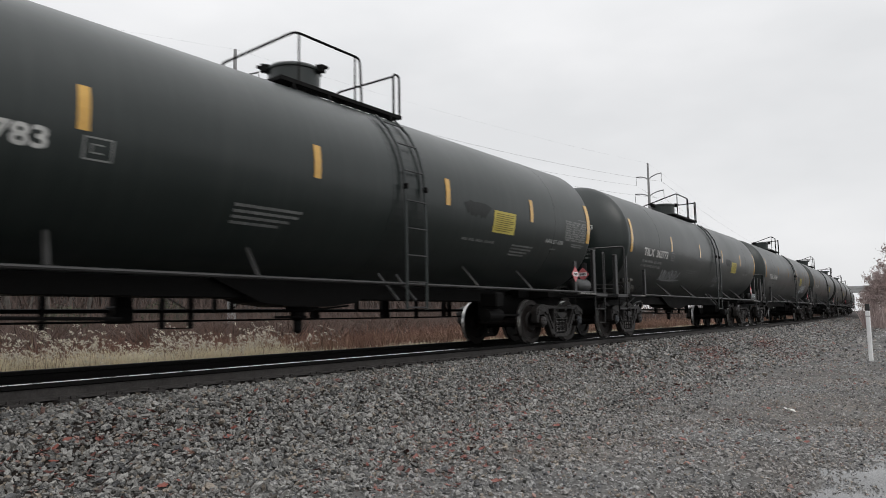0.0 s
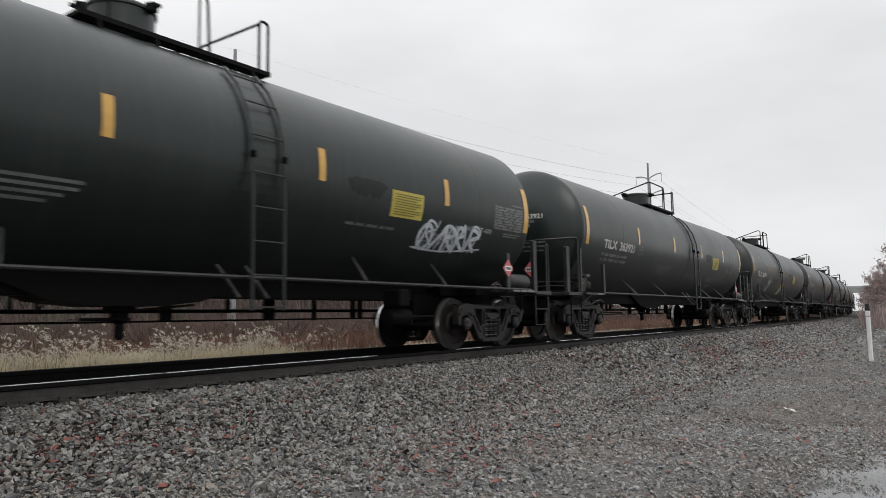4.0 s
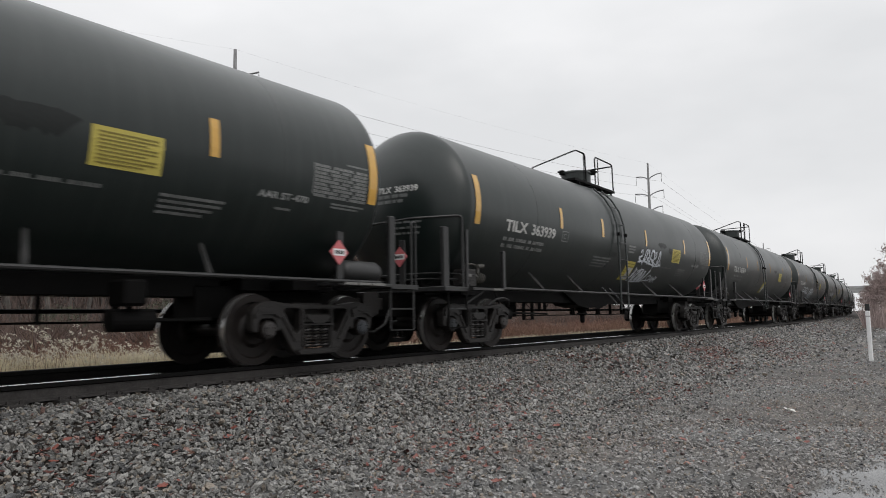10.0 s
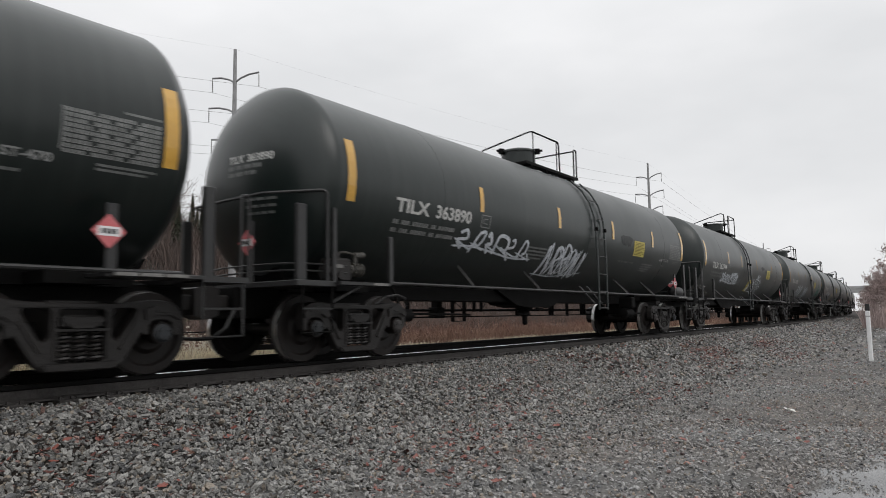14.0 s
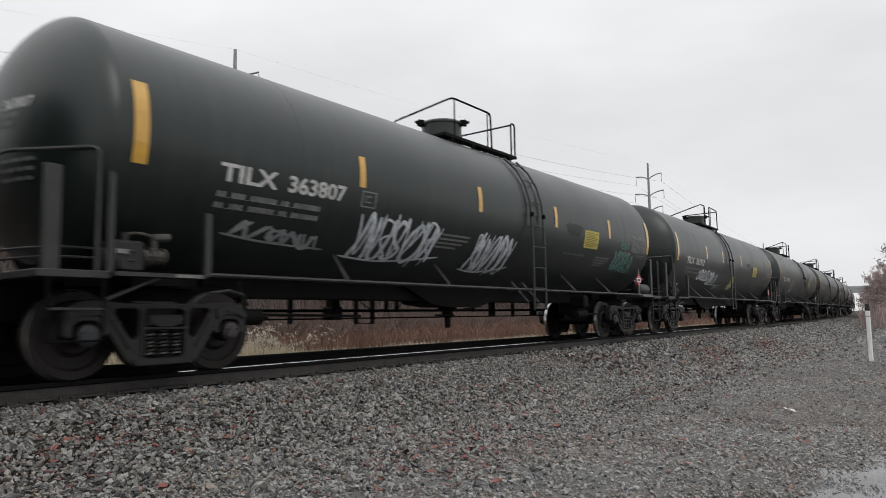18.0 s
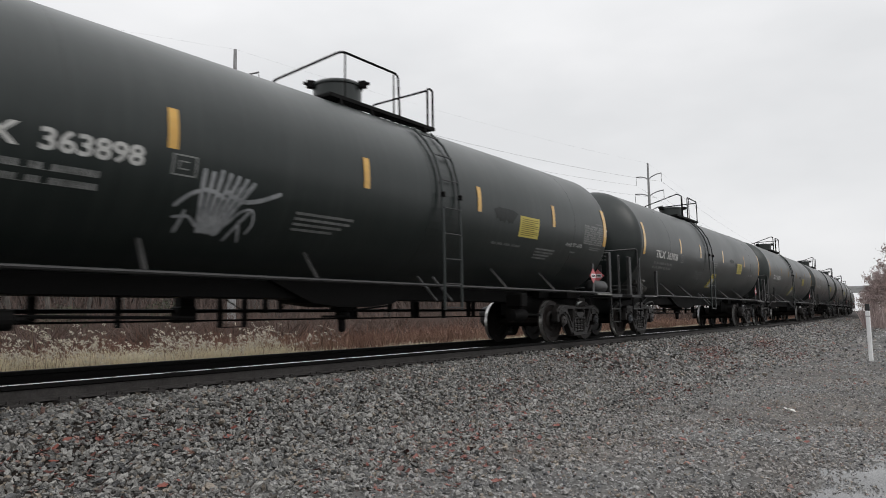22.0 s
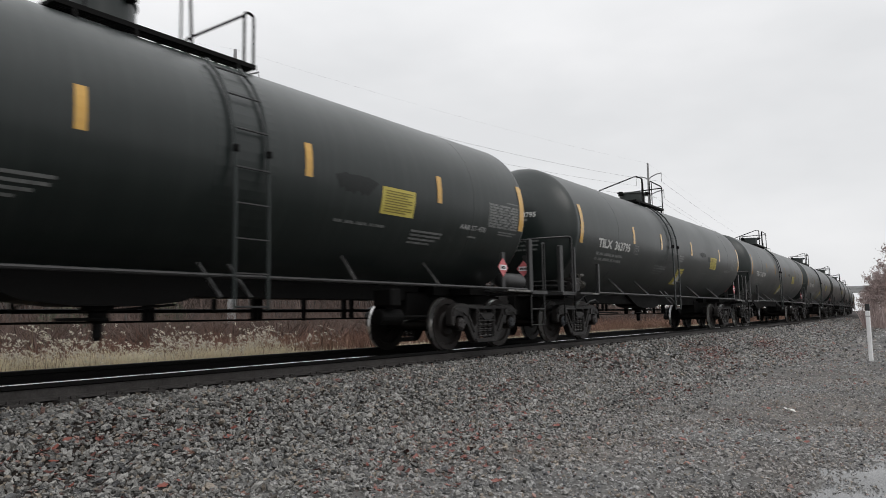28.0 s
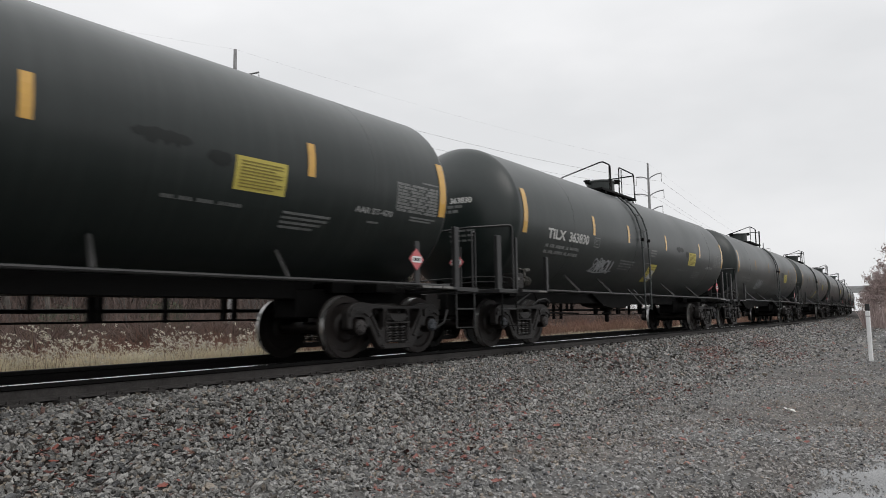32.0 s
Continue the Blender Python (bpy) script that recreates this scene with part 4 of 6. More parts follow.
    rod(bm, (-5.7, -0.80, 0.70), (-5.7, -0.62, 1.10), 0.03, 6)
    part("slack_adjuster", bm, M_STEEL, car, "grimy cylinder of the brake gear")
    part("underframe_sill", box(bmesh.new(), -6.0, 6.0, -0.24, 0.24, 0.90, 1.22, 0.01), M_STEEL, car, "black steel sill under the tank")
    bm = prism(bmesh.new(), [(-1.9, 1.20), (1.85, 1.20), (0.95, 0.84), (0.4, 0.78), (-0.45, 0.78), (-1.0, 0.84)], -0.34, 0.34)
    turned(bm, [(0.36, 0.04), (0.40, 0.065), (0.56, 0.065), (0.60, 0.12), (0.70, 0.12), (0.72, 0.20), (0.86, 0.20)], "z", 20)
    rod(bm, (-0.55, -0.1, 0.62), (0.1, -0.1, 0.62), 0.02, 6)
    rod(bm, (0.0, -0.25, 0.72), (0.9, -0.25, 0.80), 0.016, 6)
    part("bottom_outlet", bm, M_STEEL, car, "bottom outlet valve with its skid")
    part("conduit", tube(bmesh.new(), [(-6.2, 0.9, 0.97), (6.2, 0.9, 0.97)], 0.014, 6), M_STEEL, car)
    if kind == "a":
        bm = turned(bmesh.new(), [(4.08, 0.05), (4.10, 0.13), (4.62, 0.13), (4.66, 0.05)], "x", 18, (0, -0.9, 0.60))
        rod(bm, (4.6, -0.9, 0.6), (5.4, -0.9, 0.6), 0.025, 6)
        part("brake_cylinder", bm, M_STEEL, car)
        part("control_valve", box(bmesh.new(), 4.15, 4.42, -1.15, -0.75, 0.76, 1.06, 0.03), M_STEEL, car)
    for sx in (-1, 1):
        truck(car, sx * TRUCK_X)
    tagged(car, "dark green-black railway tank car with yellow stripes", "tank car", "tank cars of the train")
    return car


def bar_between(a, b, w):
    return rod(bmesh.new(), a, b, w, 4)


def mark_side(car, word, number):
    for body, x0, x1 in ((word, -6.62, -5.75), (number, -5.58, -4.50)):
        part("reporting_mark", text_mesh(body, 0.30, lambda u, v: on_tank(x0 + u * (x1 - x0), -15.4 + math.degrees(v / TANK_R), 0.004), "reporting_mark", M_WHITE), None, car, "large grimy white stencilled lettering")


def head_point(y, z, lift=0.006):
    r = min(0.995, math.hypot(y, z - TANK_Z) / TANK_R)
    return Vector((-TANK_HALF - head_depth(r) - lift, y, z))


def mark_end(car, word, number):
    for body, y0, y1 in ((word, 0.16, -0.17), (number, -0.24, -0.72)):
        part("end_mark", text_mesh(body, 0.16, lambda u, v: head_point(y0 + u * (y1 - y0), 2.89 + v), "end_mark", M_WHITE), None, car, "small white stencilled lettering")
    rng = random.Random(5)
    for k, z in enumerate((2.79, 2.69)):
        bm = bmesh.new()
        y = 0.16
        while y > (-0.55, -0.32)[k]:
            w = 0.07 + rng.random() * 0.1
            bm.faces.new([bm.verts.new(head_point(a, b)) for a, b in ((y, z), (y - w, z), (y - w, z + 0.06), (y, z + 0.06))])
            y -= w + 0.03
        part("end_stencil", bm, M_DIM, car)
    for k in range(3):
        bm = bmesh.new()
        y = -0.2
        while y > -0.62:
            w = 0.07 + rng.random() * 0.12
            z = 2.30 - k * 0.1
            bm.faces.new([bm.verts.new(head_point(a, b)) for a, b in ((y, z), (y - w, z), (y - w, z + 0.04), (y, z + 0.04))])
            y -= w + 0.03
        part("end_stencil", bm, M_DIM, car)


def ribbon(pts, w, lift):
    """One sprayed stroke: a thin ribbon bent round the tank through (x, angle) places, blunt at its ends."""
    bm = bmesh.new()
    prev, last = None, len(pts) - 1
    for i, (x, a) in enumerate(pts):
        xa, aa = pts[max(i - 1, 0)]
        xb, ab = pts[min(i + 1, last)]
        dx, dv = xb - xa, radians(ab - aa) * TANK_R
        d = math.hypot(dx, dv) or 1
        ww = w * (0.55 if i in (0, last) else 1.0)
        ox, oa = -dv / d * ww / 2, math.degrees(dx / d * ww / 2 / TANK_R)
        pair = (bm.verts.new(on_tank(x + ox, a + oa, lift)), bm.verts.new(on_tank(x - ox, a - oa, lift)))
        if prev:
            bm.faces.new((prev[0], prev[1], pair[1], pair[0]))
        prev = pair
    return bm


def smooth_path(pts, k=5):
    """A soft curve through a few places."""
    p = [pts[0]] + list(pts) + [pts[-1]]
    out = []
    for a, b, c, d in zip(p, p[1:], p[2:], p[3:]):
        for i in range(k):
            t = i / k
            out.append(tuple(0.5 * (2 * b[j] + (c[j] - a[j]) * t + (2 * a[j] - 5 * b[j] + 4 * c[j] - d[j]) * t * t + (3 * b[j] - a[j] - 3 * c[j] + d[j]) * t ** 3) for j in (0, 1)))
    return out + [pts[-1]]


# shapes of single strokes in a unit box
HOOKS = (
    ((0.0, 0.95), (0.10, 0.30), (0.30, 0.02), (0.55, 0.10), (0.62, 0.5), (0.66, 0.95)),
    ((0.1, 0.0), (0.25, 0.6), (0.40, 1.0), (0.60, 0.55), (0.80, 0.0)),
    ((0.75, 0.85), (0.40, 1.0), (0.12, 0.75), (0.35, 0.50), (0.72, 0.30), (0.40, 0.02), (0.0, 0.12)),
    ((0.15, 0.0), (0.2, 0.5), (0.22, 1.0), (0.6, 0.95), (0.78, 0.72), (0.3, 0.52), (0.85, 0.05)),
    ((0.5, 1.0), (0.1, 0.75), (0.05, 0.3), (0.45, 0.0), (0.82, 0.3), (0.8, 0.75), (0.45, 1.0)),
    ((0.0, 1.0), (0.15, 0.45), (0.30, 0.05), (0.45, 0.60), (0.55, 0.95), (0.7, 0.4), (0.85, 0.0)),
    ((0.8, 1.0), (0.45, 0.55), (0.05, 0.0)),
)


def spray(car, style, x0, x1, a0, a1, seed, mat, tilt=0.0):
    """An unreadable sprayed tag of overlapping strokes."""
    rng = random.Random(seed)
    tag = empty("graffiti")
    tag.parent = car
    tagged(tag, "unreadable sprayed graffiti tag")
    strokes = []
    if style == "fan":
        for i in range(7):
            u = i / 6
            top = 1.0 - 0.08 * rng.random() - 0.06 * (u > 0.8)
            strokes.append(([(0.17 + 0.58 * u, top), (0.17 + 0.50 * u, 0.72), (0.21 + 0.33 * u, 0.40), (0.27 + 0.20 * u, 0.06 + 0.06 * rng.random())], 0.058))
            if i < 6:
                strokes.append(([(0.30 + 0.20 * u, 0.10), (0.26 + 0.36 * u, 0.45), (0.25 + 0.50 * u, 0.80)], 0.022))
        strokes.append(([(-0.08, 0.44), (0.06, 0.62), (0.24, 0.70), (0.44, 0.62)], 0.050))
        strokes.append(([(0.40, 0.74), (0.62, 0.62), (0.84, 0.66), (1.10, 0.80)], 0.060))
        strokes.append(([(-0.06, 0.30), (0.10, 0.33), (0.22, 0.20)], 0.040))
        strokes.append(([(0.05, 0.42), (0.02, 0.08)], 0.050))
        strokes.append(([(0.52, 0.24), (0.64, 0.46), (0.78, 0.52), (0.84, 0.34), (0.80, 0.16)], 0.034))
        strokes.append(([(0.76, 0.50), (0.66, 0.28), (0.58, 0.02)], 0.044))
        strokes.append(([(0.66, 0.36), (0.76, 0.02)], 0.044))
    elif style == "crown":
        for pts, w in ((((0.02, 0.72), (0.16, 0.54), (0.06, 0.34)), 0.07), (((0.15, 0.74), (0.10, 0.58), (0.24, 0.58)), 0.05), (((0.28, 0.10), (0.27, 0.60), (0.36, 0.68), (0.46, 0.50), (0.60, 0.64), (0.74, 0.46), (0.86, 0.66)), 0.055),
                       (((0.36, 0.12), (0.36, 0.44), (0.46, 0.50), (0.50, 0.30), (0.48, 0.08)), 0.05), (((0.58, 0.56), (0.55, 0.10), (0.72, 0.16), (0.82, 0.06)), 0.045), (((0.70, 0.50), (0.72, 0.20)), 0.06), (((0.84, 0.56), (0.80, 0.30), (0.82, 0.04)), 0.055),
                       (((0.88, 0.52), (1.0, 0.42), (0.92, 0.30), (0.84, 0.36)), 0.04), (((0.96, 0.18), (0.90, 0.10), (0.98, 0.04), (1.02, 0.14), (0.94, 0.20)), 0.035), (((0.24, 0.76), (0.50, 0.76), (0.72, 0.72), (0.92, 0.68)), 0.045),
                       (((0.40, 0.80), (0.40, 0.96), (0.50, 0.80), (0.52, 0.98)), 0.045), (((0.58, 0.78), (0.58, 0.96), (0.66, 0.94), (0.58, 0.86)), 0.045), (((0.80, 0.84), (0.86, 0.72)), 0.05), (((-0.12, -0.10), (-0.02, -0.06), (-0.06, -0.14)), 0.04),
                       (((0.0, 0.06), (0.20, 0.10), (0.42, 0.06), (0.60, -0.04)), 0.045), (((0.16, 0.56), (0.18, 0.22), (0.26, 0.36)), 0.05)):
            strokes.append((list(pts), w))
    elif style == "wild":
        for i in range(6):
            u, z = i / 5, (0.10, 0.0, 0.06)[i % 3]
            strokes.append(([(u * 0.86 + 0.02, 0.80), (u * 0.84 + 0.07, 0.98), (u * 0.84 + 0.10, 0.60), (u * 0.84 + 0.02, 0.44), (u * 0.84 + 0.10, z)] if i % 2 == 0 else
                            [(u * 0.86, z), (u * 0.86 + 0.04, 0.92), (u * 0.86 + 0.13, 0.98 - z), (u * 0.86 + 0.12, 0.40), (u * 0.86 + 0.04, 0.46)], 0.085))
            strokes.append(([(u * 0.86 - 0.02, 0.40 + z), (u * 0.86 + 0.14, 0.22), (u * 0.86 + 0.20, 0.30)], 0.040))
        strokes = [([(x + rng.uniform(-0.035, 0.035), y + rng.uniform(-0.09, 0.09)) for x, y in pts], w * rng.uniform(0.7, 1.05)) for pts, w in strokes]
        strokes.append(([(-0.05, 0.16), (0.2, 0.28), (0.5, 0.20), (0.8, 0.10), (1.10, 0.22)], 0.042))
        strokes.append(([(1.0, 0.50), (1.08, 0.10)], 0.040))
    else:
        n = 4 if style == "small" else 5
        for i in range(n):
            for rep in range(1 if style == "small" else 2):
                h = HOOKS[rng.randrange(len(HOOKS))]
                lo, hi = rng.uniform(0.0, 0.16), rng.uniform(0.84, 1.0)
                wide = rng.uniform(1.05, 1.35) / n
                sl = rng.uniform(-0.02, 0.05)
                strokes.append(([((i + 0.05 * rep) / n * 0.92 + u * wide + sl * v, lo + v * (hi - lo)) for u, v in h], 0.036 if style == "small" else (0.07, 0.042)[rep]))
        if style == "tall":
            for i in range(7):
                u = 0.06 + 0.86 * i / 6
                strokes.append(([(u + 0.06, 1.0 - 0.12 * rng.random()), (u, 0.5), (u - 0.05, -0.06 + 0.2 * rng.random())], 0.030))
        if style != "small":
            strokes.append(([(-0.06, 0.10), (0.30, 0.04), (0.62, 0.10), (1.06, 0.26)], 0.035))
    for k, (uv, w) in enumerate(strokes):
        pts = [(x0 + u * (x1 - x0), a0 + v * (a1 - a0) + tilt * u) for u, v in smooth_path(uv)]
        stroke = part("spray_stroke", ribbon(pts, w, 0.0062 + 0.0006 * k), mat, tag)
        if mat is not M_FAINT:
            part("overspray", ribbon(pts, w * 1.7, 0.0045 + 0.0001 * k), M_MIST, stroke, "soft haze of paint round the stroke")


# order of the train: lettering, kind of car, sprayed tags (style, from, to, low, high, paint, tilt)
W, F, T = M_SPRAY, M_FAINT, M_TEAL
FAN = (("fan", -3.95, -2.70, -46, -10, F, 0),)
TRAIN = {
    -8: ("363861", "a", ()), -7: ("363783", "a", ()), -6: ("363773", "a", (("word", -4.6, -2.65, -43, -28, F, -1), ("small", 1.35, 2.35, -38, -27, F, 1), ("small", 1.75, 2.15, -47, -40, F, 0))),
    -5: ("363848", "a", (("tall", 4.4, 6.2, -38, -16, W, 0),)), -4: ("363921", "a", (("small", 3.4, 4.4, -39, -30, F, 1), ("small", 3.75, 4.15, -47, -42, F, 0))),
    -3: ("363843", "b", FAN), -2: ("363833", "a", (("fan", -4.0, -2.75, -42, -9, F, 0),)),
    -1: ("363939", "b", (("wild", 0.80, 2.5, -27, -9, W, -1), ("word", 0.72, 2.1, -49, -29, W, -1), ("small", 2.1, 3.0, -46, -36, W, -3))), 0: ("363814", "b", ()),
    1: ("363890", "a", (("wild", -4.75, -2.2, -35, -18, W, -4), ("tall", -1.4, 0.7, -52, -19, W, 0))),
    2: ("363944", "b", (("wild", -4.9, -3.6, -36, -22, W, 0), ("word", -3.50, -2.2, -37, -18, W, -1), ("crown", 0.85, 2.75, -50, -12, W, -3))),
    3: ("363807", "a", (("word", -6.3, -4.7, -42, -32, F, -5), ("tall", -4.1, -2.0, -51, -17, W, 0), ("tall", -0.95, 0.5, -54, -19, W, 0), ("wild", 5.5, 6.75, -40, -19, T, 0), ("small", 5.75, 6.35, -15, -6, T, 0))),
    4: ("363922", "b", (("wild", -4.85, -3.60, -38, -22, W, 0), ("word", -3.40, -2.2, -42, -20, W, -3), ("small", -2.1, -1.1, -49, -41, W, 1))), 5: ("363898", "a", FAN),
    6: ("363906", "b", ()), 7: ("363951", "b", ()), 8: ("363805", "a", ()), 9: ("363795", "b", ()), 10: ("363798", "b", ()),
    11: ("363830", "b", (("word", -3.9, -2.6, -42, -26, F, 0),)),
}
for extra in range(12, 19):
    TRAIN[extra] = ("", "ab"[extra % 2], (("word", -3.4, -2.0, -40, -20, F, 0),) if extra % 3 == 0 else ())

CARS = {}
protos = {}
for i in sorted(TRAIN):
    kind = TRAIN[i][1]
    if kind not in protos:
        protos[kind] = (tank_car(kind), list(WHEELSETS))
        WHEELSETS.clear()
        CARS[i] = protos[kind][0]
    else:
        CARS[i] = copy_thing(protos[kind][0], Matrix.Identity(4))
for i, car in CARS.items():
    number, kind, tags = TRAIN[i]
    if number:
        mark_side(car, "TILX", number)
        mark_end(car, "TILX", number)
    for k, (style, x0, x1, a0, a1, paint, tilt) in enumerate(tags):
        spray(car, style, x0, x1, a0, a1, i * 7 + k, paint, tilt)
        tagged(car, "dark green-black railway tank car with sprayed graffiti on its side")


# a chalked scrawl on one car's air tank
scrawl = bmesh.new()
for a_, b_ in (((7.42, 1.20), (7.46, 1.40)), ((7.46, 1.40), (7.55, 1.21)), ((7.55, 1.21), (7.58, 1.38)), ((7.88, 1.37), (7.68, 1.39)), ((7.68, 1.39), (7.72, 1.30)), ((7.72, 1.30), (7.88, 1.28)), ((7.80, 1.29), (7.82, 1.19))):
    bar(scrawl, a_, b_, 0.022, -1.447, -1.441)
part("chalk_scrawl", scrawl, M_SPRAY, CARS[-6], "unreadable white chalk scrawl")

# ---- loose stone, leaves and litter on the ground ----
GOLD = (1 + 5 ** 0.5) / 2
STONE_V = np.array([(0, a, b * GOLD) for a in (-1, 1) for b in (-1, 1)] + [(a, b * GOLD, 0) for a in (-1, 1) for b in (-1, 1)] + [(b * GOLD, 0, a) for a in (-1, 1) for b in (-1, 1)], float) * 0.62
STONE_F = np.array([t for t in ((i, j, k) for i in range(12) for j in range(i + 1, 12) for k in range(j + 1, 12)) if all(np.linalg.norm(STONE_V[p_] - STONE_V[q_]) < 1.3 for p_, q_ in ((t[0], t[1]), (t[1], t[2]), (t[0], t[2])))])
STONE_F = np.array([t if np.dot(np.cross(STONE_V[t[1]] - STONE_V[t[0]], STONE_V[t[2]] - STONE_V[t[0]]), STONE_V[t[0]]) > 0 else t[::-1] for t in STONE_F])
CUBE_V = np.array([(x * (0.72 if z > 0 else 1), y * (0.72 if z > 0 else 1), z) for x in (-1, 1) for y in (-1, 1) for z in (-1, 1)], float) * 0.8
CUBE_F = np.array([(0, 1, 3, 2), (4, 6, 7, 5), (0, 4, 5, 1), (2, 3, 7, 6), (0, 2, 6, 4), (1, 5, 7, 3)])


def fast_mesh(name, verts, faces, mat):
    """A mesh out of numpy arrays, all faces with the same number of corners."""
    me = bpy.data.meshes.new(name)
    k = faces.shape[1]
    me.vertices.add(len(verts))
    me.vertices.foreach_set("co", verts.astype(np.float32).ravel())
    me.loops.add(faces.size)
    me.loops.foreach_set("vertex_index", faces.astype(np.int32).ravel())
    me.polygons.add(len(faces))
    me.polygons.foreach_set("loop_start", np.arange(0, faces.size, k, dtype=np.int32))
    me.update(calc_edges=True)
    me.materials.append(mat)
    me.shade_flat()
    return me


def spins(rng, n):
    """n random turns as 3 x 3 matrices, most of them about the upright."""
    q = rng.normal(size=(n, 4)) * np.array([1.0, 0.38, 0.38, 1.0])
    q /= np.linalg.norm(q, axis=1)[:, None]
    w, x, y, z = q.T
    return np.stack([np.stack([1 - 2 * (y * y + z * z), 2 * (x * y - z * w), 2 * (x * z + y * w)], -1),
                     np.stack([2 * (x * y + z * w), 1 - 2 * (x * x + z * z), 2 * (y * z - x * w)], -1),
                     np.stack([2 * (x * z - y * w), 2 * (y * z + x * w), 1 - 2 * (x * x + y * y)], -1)], 1)


def stones(name, xy, size, mat, seed, base_v, base_f, sink=0.18, flat=0.60):
    rng = np.random.default_rng(seed)
    n, k = len(xy), len(base_v)
    dims = size[:, None] * np.stack([rng.uniform(0.85, 1.6, n), rng.uniform(0.6, 1.05, n), rng.uniform(flat - 0.15, flat + 0.15, n)], -1)
    v = (base_v[None] + rng.normal(0, 0.17, (n, k, 3))) * dims[:, None] * 0.5
    v = np.einsum("nij,nkj->nki", spins(rng, n), v)
    z = ground_z(xy[:, 0], xy[:, 1]) + size * (0.5 * flat - sink) + rng.uniform(-0.45, 0.45, n) * size
    v += np.stack([xy[:, 0], xy[:, 1], z], -1)[:, None]
    f = (base_f[None] + (np.arange(n) * k)[:, None, None]).reshape(-1, base_f.shape[1])
    return new(name, fast_mesh(name, v.reshape(-1, 3), f, mat))


def scatter(rng, n, s0, s1, q0, q1):
    """n random places on a stretch of the track's side."""
    s, q = rng.uniform(s0, s1, n), rng.uniform(q0, q1, n)
    a = CURVE * s
    return np.stack([np.sin(a) / CURVE + q * np.sin(a), TRACK_Y + (1 - np.cos(a)) / CURVE - q * np.cos(a)], -1)


def inside(xy, lo=-3, hi=78):
    """Keeps the places of a fan of the plan before the standpoint."""
    az = np.degrees(np.arctan2(xy[:, 1], xy[:, 0]))
    return xy[(az > lo) & (az < hi)]


rng = np.random.default_rng(7)
p = np.concatenate([scatter(rng, 44000, -2, 13, 0.86, 3.9), scatter(rng, 10000, -2, 14, 3.3, 4.7), scatter(rng, 2200, 0, 14, 4.4, 5.6)])
tagged(stones("near_ballast", p, rng.uniform(0.023, 0.052, len(p)), M_BALLAST, 1, CUBE_V, CUBE_F, 0.06), "angular wet grey crushed-stone ballast on the track's shoulder", "ballast", kind="stuff")
for stone_size, stone_count in ((0.075, 260), (0.060, 700)):
    p = scatter(rng, stone_count, -1, 12, 0.95, 4.2)
    tagged(stones("coarse_ballast", p, rng.uniform(0.85, 1.15, len(p)) * stone_size, M_BALLAST, 30 + stone_count, STONE_V, STONE_F, 0.12), "larger pale stones among the ballast", "ballast", kind="stuff")
p = np.concatenate([scatter(rng, 14000, 13, 38, 0.84, 3.9), scatter(rng, 1500, 13, 38, 3.8, 4.4), scatter(rng, 1200, 13, 38, 3.9, 5.2)])
tagged(stones("far_ballast", p, rng.uniform(0.05, 0.095, len(p)), M_BALLAST, 2, CUBE_V, CUBE_F), "angular grey ballast along the far shoulder", "ballast", kind="stuff")
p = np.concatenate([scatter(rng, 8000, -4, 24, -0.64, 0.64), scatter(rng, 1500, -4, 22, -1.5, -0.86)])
tagged(stones("track_ballast", p, rng.uniform(0.035, 0.07, len(p)), M_TRACKSTONE, 3, CUBE_V, CUBE_F, 0.25), "grey ballast between the rails", "ballast", kind="stuff")
p = inside(np.stack([rng.uniform(1.2, 9, 46000), rng.uniform(0.2, 6, 46000)], -1))
p = p[(lateral(p[:, 0], p[:, 1]) > 3.2) & (p[:, 1] > 1.0 - 0.213 * (p[:, 0] - 5.59) - 1.6 * rng.random(len(p)) ** 1.9)]
sz = 0.012 + 0.030 * rng.random(len(p)) ** 2.0
tagged(stones("near_gravel", p, sz, M_GRAVEL, 4, STONE_V, STONE_F, 0.34), "mixed wet gravel trodden into the lot", "gravel", kind="stuff")
p = inside(np.concatenate([np.stack([rng.uniform(8.7, 15, 22000), rng.uniform(-1, 6.2, 22000)], -1), np.stack([rng.uniform(14, 27, 12000), rng.uniform(-2, 6.5, 12000)], -1)]))
p = p[lateral(p[:, 0], p[:, 1]) > 3.0]
tagged(stones("far_gravel", p, rng.uniform(0.018, 0.042, len(p)) * np.clip(p[:, 0] / 14, 0.8, 1.6), M_GRAVEL, 5, CUBE_V, CUBE_F, 0.30), "mixed gravel of the lot further off", "gravel", kind="stuff")

p = inside(np.concatenate([np.stack([rng.uniform(25, 75, 3500), rng.uniform(-3, 8, 3500)], -1), scatter(rng, 3000, 37, 95, 0.9, 4.0)]))
p = p[lateral(p[:, 0], p[:, 1]) > 0.88]
tagged(stones("distant_gravel", p, rng.uniform(0.07, 0.15, len(p)), M_GRAVEL, 6, CUBE_V, CUBE_F, 0.3), "distant gravel along the line", "gravel", kind="stuff")
p = np.concatenate([np.stack([rng.uniform(-14, 1.3, 6000), rng.uniform(1.9, 6.0, 6000)], -1), scatter(rng, 4500, -16, -2, 0.9, 4.2)])
p = p[(p[:, 1] > 2.1 - 0.213 * (p[:, 0] - 1.0)) & (lateral(p[:, 0], p[:, 1]) > 0.9)]
tagged(stones("side_gravel", p, rng.uniform(0.03, 0.07, len(p)), M_GRAVEL, 8, CUBE_V, CUBE_F, 0.2), "mixed gravel beside the track", "gravel", kind="stuff")

